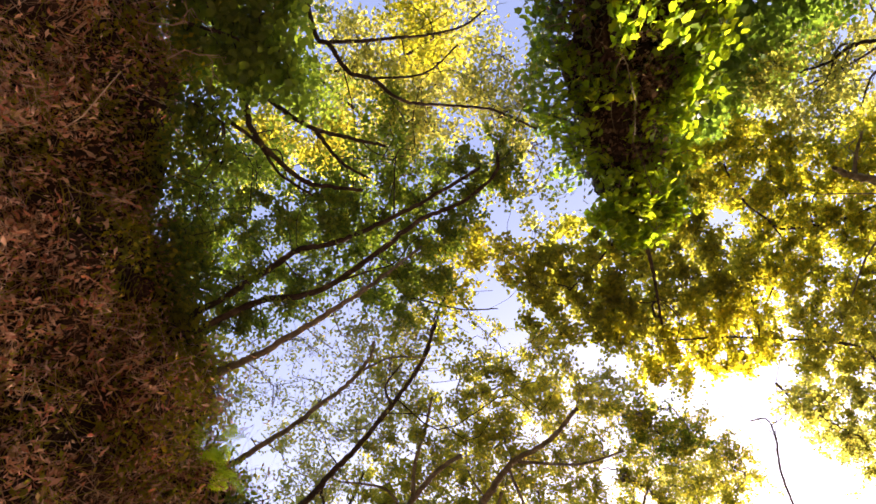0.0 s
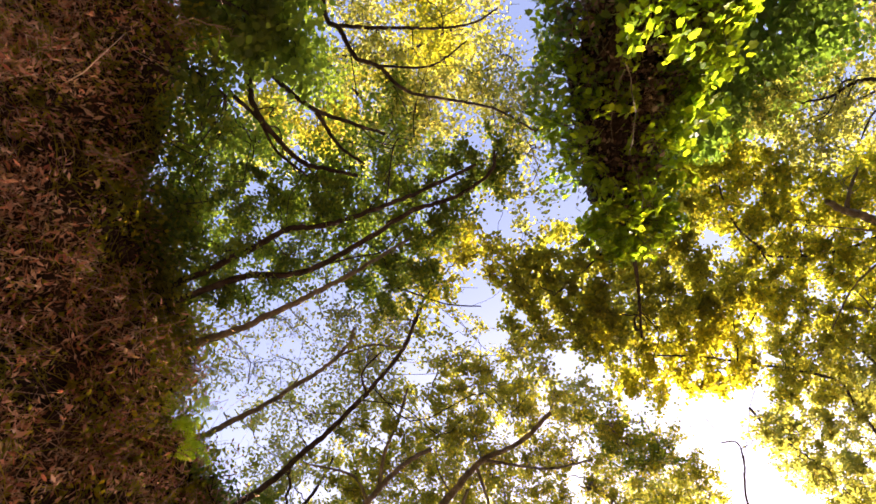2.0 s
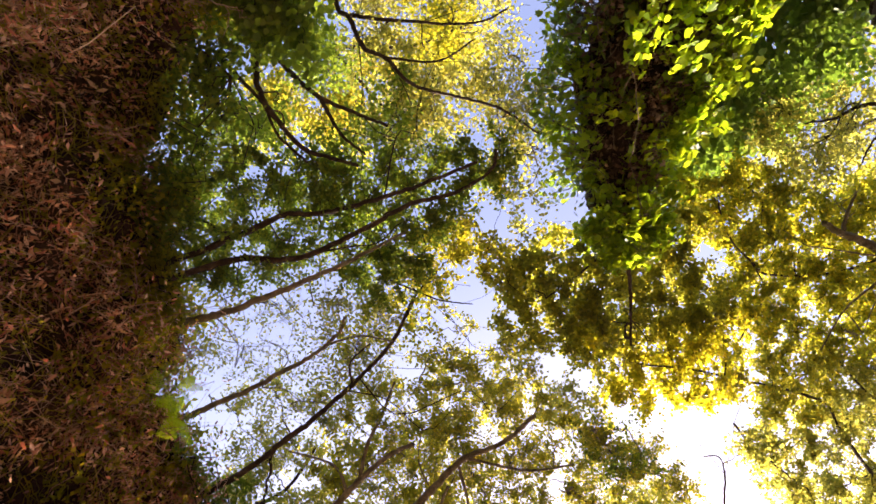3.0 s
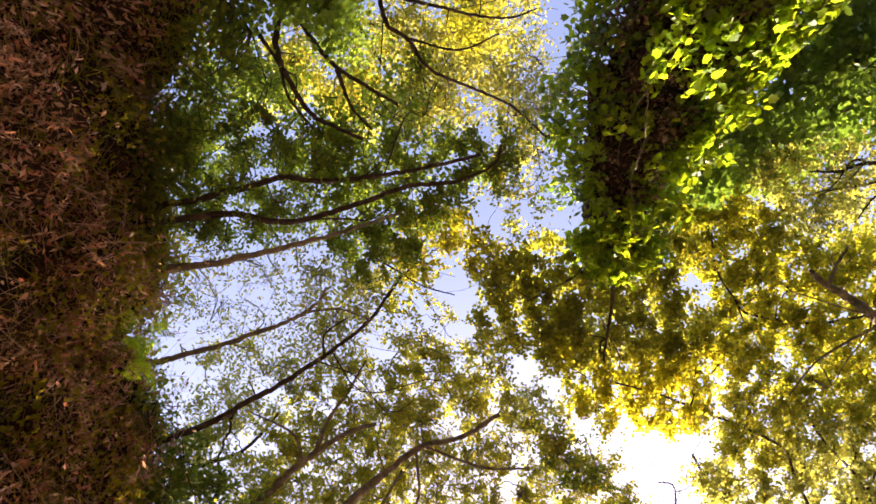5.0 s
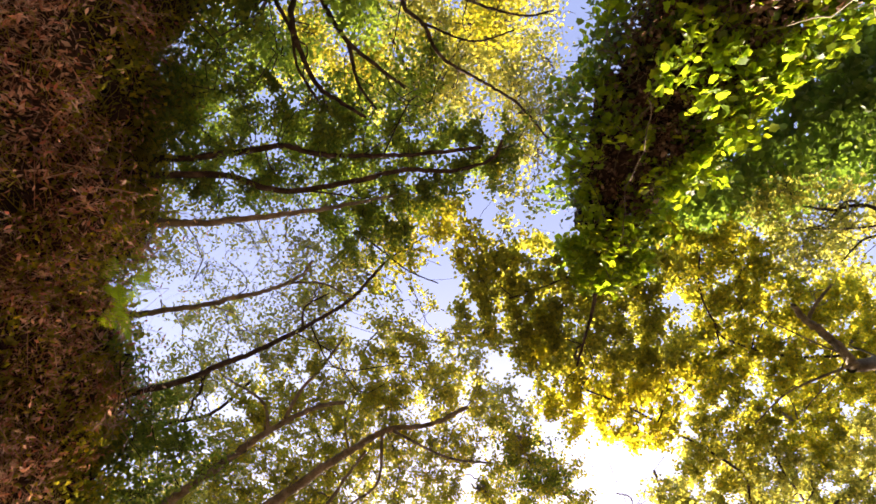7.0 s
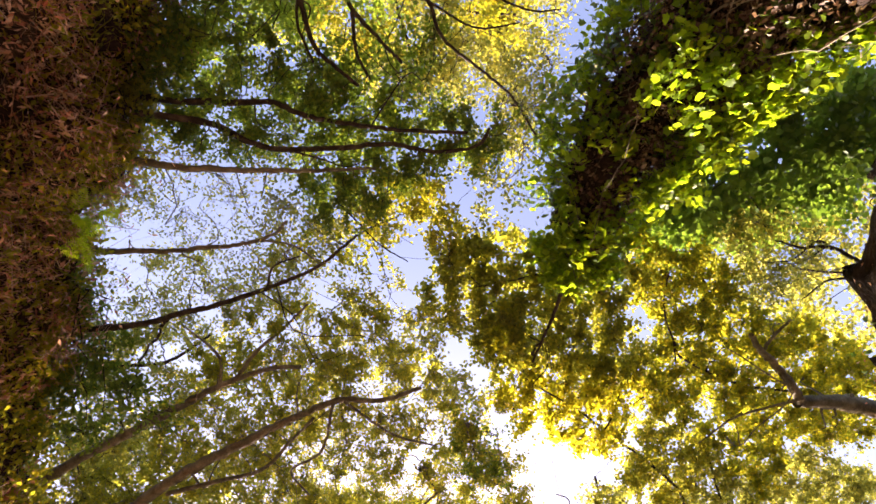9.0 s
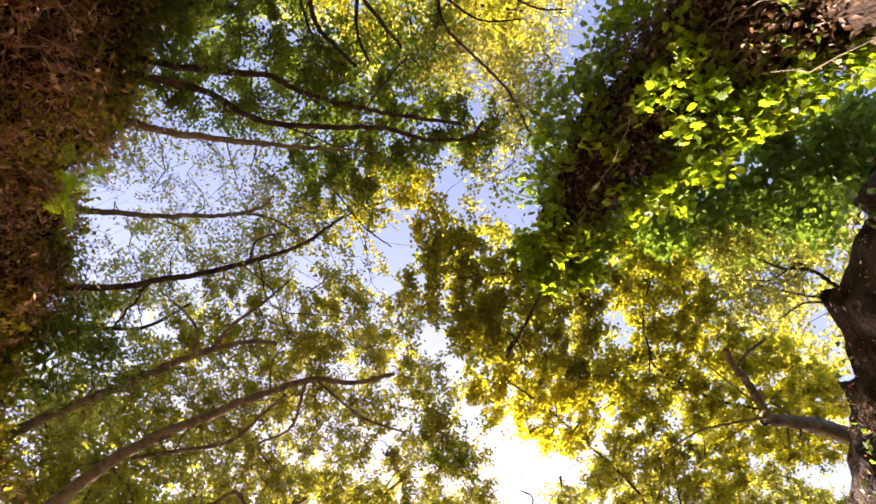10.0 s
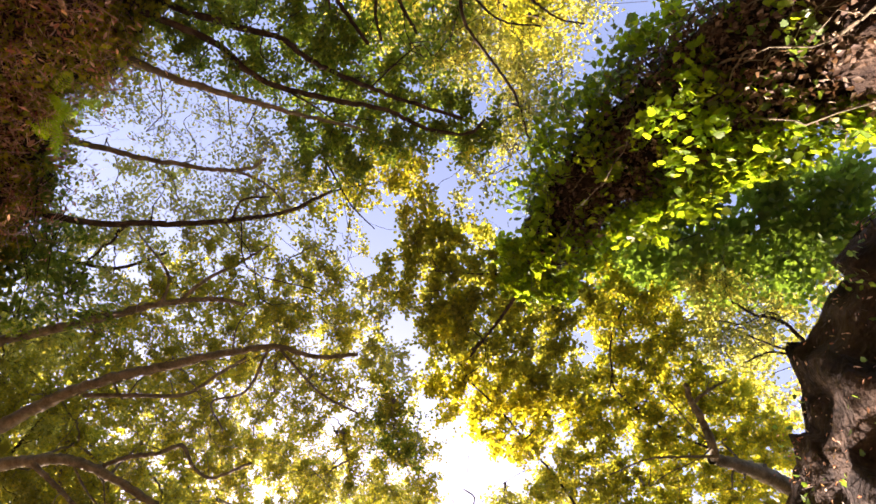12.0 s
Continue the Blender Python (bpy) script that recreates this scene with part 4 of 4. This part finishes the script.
tree("leafy bush with small yellow green leaves over the bank", 33, [
    ([(-4.98, 0.33, 7.49), (-4.42, 0.33, 7.44), (-4.15, 0.33, 7.46), (-3.94, 0.26, 7.49)], 0.017, 0.01)],
    [(-4.07, 0.53, 7.44, 0.35, 296), (-4.28, 0.81, 7.4, 0.35, 275), (-4.08, -0.08, 7.51, 0.35, 275), (-4.22, -0.42, 7.54, 0.35, 254),
     (-4.08, -0.85, 7.7, 0.36, 262), (-4.35, 0.33, 7.44, 0.35, 233), (-4.55, 1.03, 7.45, 0.31, 201), (-4.49, -0.15, 7.48, 0.35, 148),
     (-4.05, -0.18, 7.5, 0.35, 275), (-4.08, 0.31, 7.45, 0.35, 275), (-4.44, 0.68, 7.48, 0.36, 262), (-4.42, 0.23, 7.43, 0.35, 169),
     (-4.82, 0.02, 7.64, 0.36, 262), (-4.68, -0.65, 7.73, 0.40, 332)], OLIVE, 0.075, thing="shrub", group="shrubs on the lip of the bank")

tree("dark small leaved bush at the bank edge", 34, [
    ([(-6.04, 1.86, 7.73), (-5.43, 1.98, 7.67), (-5.02, 2.12, 7.64), (-4.54, 2.39, 7.6)], 0.022, 0.011)],
    [(-5.06, 2.13, 7.69, 0.43, 407), (-4.68, 2.5, 7.68, 0.43, 407), (-5.35, 2.61, 7.71, 0.44, 451), (-4.75, 2.91, 7.73, 0.44, 387),
     (-5.42, 3.26, 7.73, 0.49, 574), (-5.04, 3.64, 7.72, 0.49, 533), (-5.65, 3.93, 7.74, 0.50, 591), (-5.34, 4.47, 7.7, 0.55, 664),
     (-5.96, 5.08, 7.68, 0.61, 875), (-6.19, 5.87, 7.68, 0.61, 900), (-4.71, 3.84, 7.97, 0.50, 633), (-4.33, 3.39, 8.04, 0.50, 591),
     (-4.47, 4.5, 7.89, 0.45, 478), (-3.95, 3.81, 8, 0.45, 410), (-4.81, 3.11, 7.97, 0.49, 574), (-3.62, 4.1, 8.06, 0.45, 281)], DARK_GREEN, 0.075, thing="shrub", group="shrubs on the lip of the bank")

# Hanging ivy in the darker leaf, which stands in for shade
tree("ivy hanging from the rocky side, shade put into its dark green", 35, [
    ([(7.53, -1.89, 11.21), (6.57, -1.45, 10.93), (5.76, -1.05, 10.86), (5.01, -0.56, 10.78)], 0.04, 0.02)],
    [(4.04, -0.03, 10.69, 0.51, 402), (4.6, -0.25, 10.73, 0.58, 572), (5.05, -0.7, 10.8, 0.64, 706), (5.27, -0.25, 10.74, 0.45, 288),
     (5.59, -0.96, 10.85, 0.64, 706), (6.03, -1.4, 10.91, 0.70, 855), (6.48, -1.85, 10.98, 0.64, 667), (6.26, -0.96, 10.86, 0.51, 326),
     (6.34, -2.78, 11.1, 0.64, 628), (7.06, -2.24, 11.05, 0.51, 351), (3.71, 0.41, 10.62, 0.51, 351), (3.48, -0.94, 10.23, 0.60, 615),
     (4.1, -1.39, 10.3, 0.60, 615), (4.69, -1.92, 10.39, 0.60, 615), (5.35, -2.28, 10.45, 0.60, 615), (6.01, -2.64, 10.52, 0.60, 615),
     (3.05, -0.27, 10.13, 0.54, 443), (2.67, 0.28, 10.04, 0.54, 415), (3.45, -0.03, 10.11, 0.54, 443), (4.11, -0.64, 10.2, 0.60, 615),
     (4.82, -1.12, 10.29, 0.60, 615), (5.54, -1.56, 10.36, 0.60, 615), (6.29, -1.96, 10.44, 0.60, 615)], IVY_SHADED, 0.1, shape=LOBED, thing="ivy", group="ivy on the rocky side")

tree("distant green tree beyond the way", 42, [
    ([(-1.22, 12.07, 10.48), (-1.69, 10.79, 11.14), (-2.19, 9, 11.37), (-2.52, 7.54, 11.56)], 0.055, 0.024)],
    [(-4.86, 9.92, 11.65, 1.14, 4253), (-3.89, 8.18, 11.9, 0.98, 1785), (-1.67, 7.5, 12.04, 1.14, 2734), (-0.02, 7.96, 12.01, 1.14, 4253),
     (1.45, 7.51, 12.1, 0.98, 3348), (-2.07, 9.53, 11.76, 1.14, 4253), (-3.72, 10.77, 11.56, 1.30, 5555), (-6.57, 7.95, 11.88, 1.14, 3646),
     (-6.17, 9.3, 11.71, 0.98, 2232), (2.14, 7.17, 12.16, 0.81, 2325)], GREY_GREEN, 0.064)

tree("distant tree on the rocky side", 44, [
    ([(11.07, -0.27, 13.91), (9.72, -0.03, 13.77), (8.62, 0.22, 13.66), (7.26, 0.35, 13.53)], 0.05, 0.02)],
    [], GREY_GREEN, 0.11, crowns=[
    ([(6.05, -0.65), (7.24, -1.51), (9.05, -2.12), (11.03, -1.27), (11.37, 1.64), (9.48, 2.16), (7.88, 1.63), (6.41, 0.86)], (13.0, 0.1, 0.0), 1.2, 7, 90, GREY_GREEN, 0.11, OVAL, -0.5)])

tree("tall leafy tree above the hollow way", 47, [
    ([(-6.52, 11.72, 9.21), (-6.11, 10.51, 9.58), (-5.26, 8.69, 9.84), (-4.74, 6.91, 10.09), (-4.27, 5.98, 10.22)], 0.048, 0.021)],
    [(-6, 6.38, 10.18, 0.81, 1708), (-5.06, 6.38, 10.2, 0.81, 1552), (-5.67, 7.28, 10.07, 0.81, 1708), (-4.77, 7.65, 10.04, 0.81, 1708),
     (-3.87, 7.56, 10.07, 0.81, 1552), (-4.86, 8.64, 9.9, 0.81, 1863), (-3.72, 8.55, 9.94, 0.81, 1863), (-2.82, 7.75, 10.06, 0.81, 1552),
     (-1.87, 7.75, 10.08, 0.81, 1552), (-3.73, 6.43, 10.22, 0.75, 1043), (-2.49, 6.53, 10.23, 0.75, 913), (-5.81, 8.4, 9.92, 0.95, 2536),
     (-4.29, 9.3, 9.83, 0.95, 2536)], GREY_GREEN, 0.064)


# ---- the ivy-clad trunk ----
def ivy_tree():
    rng = np.random.default_rng(40)
    root = tagged(new("ivy_clad_tree"), "old leaning tree trunk wrapped in thick green ivy", "tree")
    axis = [(4.3, -3.9, 0), (3.4, -3.3, 5.0), (3.0, -2.85, 6.5), (2.45, -2.18, 7.4), (2.12, -1.53, 7.8), (1.81, -0.7, 8.1), (1.65, 0.13, 8.3), (1.68, 0.9, 8.4)]
    reach = [1.4, 1.1, 1.1, 1.08, 1.02, 0.98, 0.82, 0.5]
    way = spline(axis, 70)
    env = np.interp(np.linspace(0, 1, 70), np.linspace(0, 1, len(reach)), reach)
    n = 90
    run = np.concatenate([[0], np.cumsum(np.linalg.norm(np.diff(way, axis=0), axis=1))])
    even = np.linspace(0, run[-1], n)
    env = np.interp(even, run, env)
    way = np.stack([np.interp(even, run, way[:, k]) for k in range(3)], 1)
    core = env * np.interp(np.linspace(0, 1, n), [0, 0.75, 0.96, 1], [0.80, 0.62, 0.3, 0.03])
    bark = tubes("trunk", [(way, core, 0.1)], 64, 0.0)
    for v in bark.vertices:
        # furrows and bulges
        k = noise.fractal(v.co * 1.1, 1.0, 2.0, 4) * 0.28 + abs(noise.noise(Vector((v.co.x * 5, v.co.y * 5, v.co.z * 1.2)))) * 0.2
        v.co += v.normal * (k - 0.1)
    part("trunk", bark, BARK_TAN, root, "rough tan bark with deep dark furrows")
    d = np.gradient(way, axis=0)
    d /= np.linalg.norm(d, axis=1, keepdims=True)
    sunny = np.array((0.67, 0.74, 0.0)) - d * (d @ np.array((0.67, 0.74, 0.0)))[:, None]
    sunny /= np.linalg.norm(sunny, axis=1, keepdims=True)
    under = np.cross(d, sunny)
    under *= -np.sign(under[:, 2:3])
    green, gn, gs, dark, dn, ds, dry, yn, stems = [], [], [], [], [], [], [], [], []

    def round_at(i, deg):
        """Outward from the trunk: 0 is its sunny flank, 90 its underside, 180 the shaded flank."""
        a = radians(deg)
        return sunny[i] * math.cos(a) + under[i] * math.sin(a)

    def puff(i, deg, out, size, m, at, facing, lift):
        """A bunch of leaves on short shoots, leaves on its skin only."""
        v = round_at(i, deg)
        c = way[i] + v * (core[i] + out)
        w = rng.standard_normal((m, 3))
        w /= np.linalg.norm(w, axis=1, keepdims=True)
        w += v * 0.5
        at.append(c + w * size * rng.uniform(0.55, 1.1, (m, 1)) * np.array((1.0, 1.0, 0.75)))
        facing.append(w * 0.5 + lift)
        (gs if at is green else ds).append(np.full(m, min(1.0, 0.45 + 0.85 * i / n)))
        stems.append((wander(way[i] + v * core[i] * 0.9, c + v * size * 0.5, rng, 6, 0.25), 0.012, 0.005))

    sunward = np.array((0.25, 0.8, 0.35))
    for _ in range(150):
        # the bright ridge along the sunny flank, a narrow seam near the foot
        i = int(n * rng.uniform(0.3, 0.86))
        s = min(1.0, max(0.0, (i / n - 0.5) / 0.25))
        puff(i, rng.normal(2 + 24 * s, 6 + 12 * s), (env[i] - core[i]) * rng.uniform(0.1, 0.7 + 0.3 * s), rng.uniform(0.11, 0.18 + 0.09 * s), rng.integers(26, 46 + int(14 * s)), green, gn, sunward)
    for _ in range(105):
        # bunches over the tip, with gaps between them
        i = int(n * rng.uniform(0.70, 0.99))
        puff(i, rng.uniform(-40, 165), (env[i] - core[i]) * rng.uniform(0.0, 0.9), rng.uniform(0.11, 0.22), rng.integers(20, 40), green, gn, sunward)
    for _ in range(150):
        # ragged shoots on the shaded flank and on the back, shade in their colour
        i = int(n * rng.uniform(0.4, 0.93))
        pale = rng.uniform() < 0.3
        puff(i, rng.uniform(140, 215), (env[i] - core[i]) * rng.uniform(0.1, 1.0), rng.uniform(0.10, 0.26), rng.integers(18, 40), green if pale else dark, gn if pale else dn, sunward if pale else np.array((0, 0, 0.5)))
    for _ in range(50):
        # bunches that hang from the end of the trunk
        v = rng.standard_normal(3)
        v = v / np.linalg.norm(v) + d[-1] * 0.8 + np.array((0, 0, -0.3))
        e = way[-1] - d[-1] * 0.25 + v / np.linalg.norm(v) * np.array((0.62, 0.5, 0.5)) * rng.uniform(0.5, 1.1)
        m = rng.integers(14, 30)
        w = rng.standard_normal((m, 3))
        w /= np.linalg.norm(w, axis=1, keepdims=True)
        green.append(e + w * rng.uniform(0.08, 0.19))
        gn.append(w * 0.5 + sunward)
        gs.append(np.ones(m))
        stems.append((wander(way[-1] - d[-1] * 0.3, e, rng, 6, 0.25), 0.010, 0.004))
    for _ in range(70):
        # a few green shoots scattered over the brown underside
        i = int(n * rng.uniform(0.6, 0.84))
        puff(i, rng.uniform(45, 135), (env[i] - core[i]) * rng.uniform(0.0, 0.3), rng.uniform(0.08, 0.16), rng.integers(6, 16), *((dark, dn) if rng.uniform() < 0.5 else (green, gn)), sunward)
    for _ in range(5200):
        # dead curled leaves and bark flakes on the underside
        i = int(n * rng.uniform(0.5, 0.97) ** 0.8)
        v = round_at(i, 12 + 155 * rng.uniform() ** 1.4)
        foot = way[i] + v * (core[i] + rng.uniform(0.0, 0.16))
        if noise.noise(Vector(foot) * 1.8) + 0.5 * noise.noise(Vector(foot) * 5) < rng.uniform(-0.4, 0.3):
            continue
        m = rng.integers(1, 5)
        dry.append(foot + rng.standard_normal((m, 3)) * 0.07)
        yn.append(np.repeat(v[None], m, 0))
    # long woody vines that run along the trunk
    for _ in range(45):
        i = rng.integers(4, n - 24)
        k = rng.integers(10, 24)
        v = round_at(i, rng.uniform(10, 170))
        run = way[i:i + k] + v * (core[i:i + k, None] * rng.uniform(1.0, 1.12) + 0.05) + np.cumsum(rng.standard_normal((k, 3)), 0) * 0.06
        stems.append((run, rng.uniform(0.005, 0.014), 0.004))
    tagged(part("ivy", leaves("ivy", np.vstack(green), 0.09 * np.concatenate(gs), rng, LOBED, np.vstack(gn), 0.4, 0.6), IVY, root, "bright green lobed ivy leaves, sunlit tone put into their colour"), kind="stuff")
    tagged(part("ivy", leaves("ivy", np.vstack(dark), 0.085 * np.concatenate(ds), rng, LOBED, np.vstack(dn), 0.4, 0.5), IVY_SHADED, root, "ivy leaves of the shaded side, shade put into their dark green"), kind="stuff")
    tagged(part("dry_ivy", leaves("dry_ivy", np.vstack(dry), 0.075, rng, OVAL, np.vstack(yn), 0.5, 0.3), DRY_IVY, root, "withered brown leaves"), kind="stuff")
    tagged(part("vine_stems", tubes("vine_stems", stems, 5), BARK_PALE, root, "brown vine stems"), kind="stuff")
    return root


ivy_tree()


# ---- fern on the lip of the bank ----
def fern(label, at, seed, n, length):
    rng = np.random.default_rng(seed)
    root = tagged(new("fern"), label, "fern")
    root.location = at
    for k in range(n):
        a = rng.uniform(-1.2, 1.2)
        tip = np.array((math.cos(a), math.sin(a), rng.uniform(-0.45, 0.2))) * length * rng.uniform(0.7, 1.1)
        s = np.linspace(0, 1, 13)[:, None]
        rib = tip * s + np.array((0, 0, 0.35 * length)) * (s * (1 - s)) + rng.standard_normal(3) * 0.03
        d = tip / np.linalg.norm(tip)
        side = np.cross(d, (0, 0, 1))
        side /= np.linalg.norm(side)
        side = side + np.array((0, 0, rng.normal(0, 0.5)))
        V, F = [], []
        for j in range(2, 13):
            w = length * 0.17 * math.sin(math.pi * (j / 13.5) ** 0.8) + 0.01
            for sg in (-1, 1):
                b = rib[j]
                e = b + side * sg * w * rng.uniform(0.75, 1.1) + d * w * 0.6 + np.array((0, 0, -0.15 * w))
                h = d * length * 0.024
                o = len(V)
                V += [b - h * 0.6, b + h * 0.6, (b + e) / 2 + h, e, (b + e) / 2 - h]
                F += [(o, o + 1, o + 2), (o, o + 2, o + 4), (o + 4, o + 2, o + 3)]
        frond = part("frond", mesh_of("frond", V, F), FERN, root)
        part("rib", tubes("rib", [(rib, 0.005, 0.002)], 4), FERN, frond)
    return root

fern("bright green fern on the lip of the bank", (-4.05, 1.28, 6.75), 3, 5, 0.36)
fern("bright green fern on the lip of the bank", (-3.95, 1.53, 6.75), 4, 6, 0.38)
fern("bright green fern on the lip of the bank", (-4.2, 1.67, 6.75), 6, 4, 0.34)
fern("bright green fern on the lip of the bank", (-3.85, 1.22, 6.85), 7, 4, 0.32)
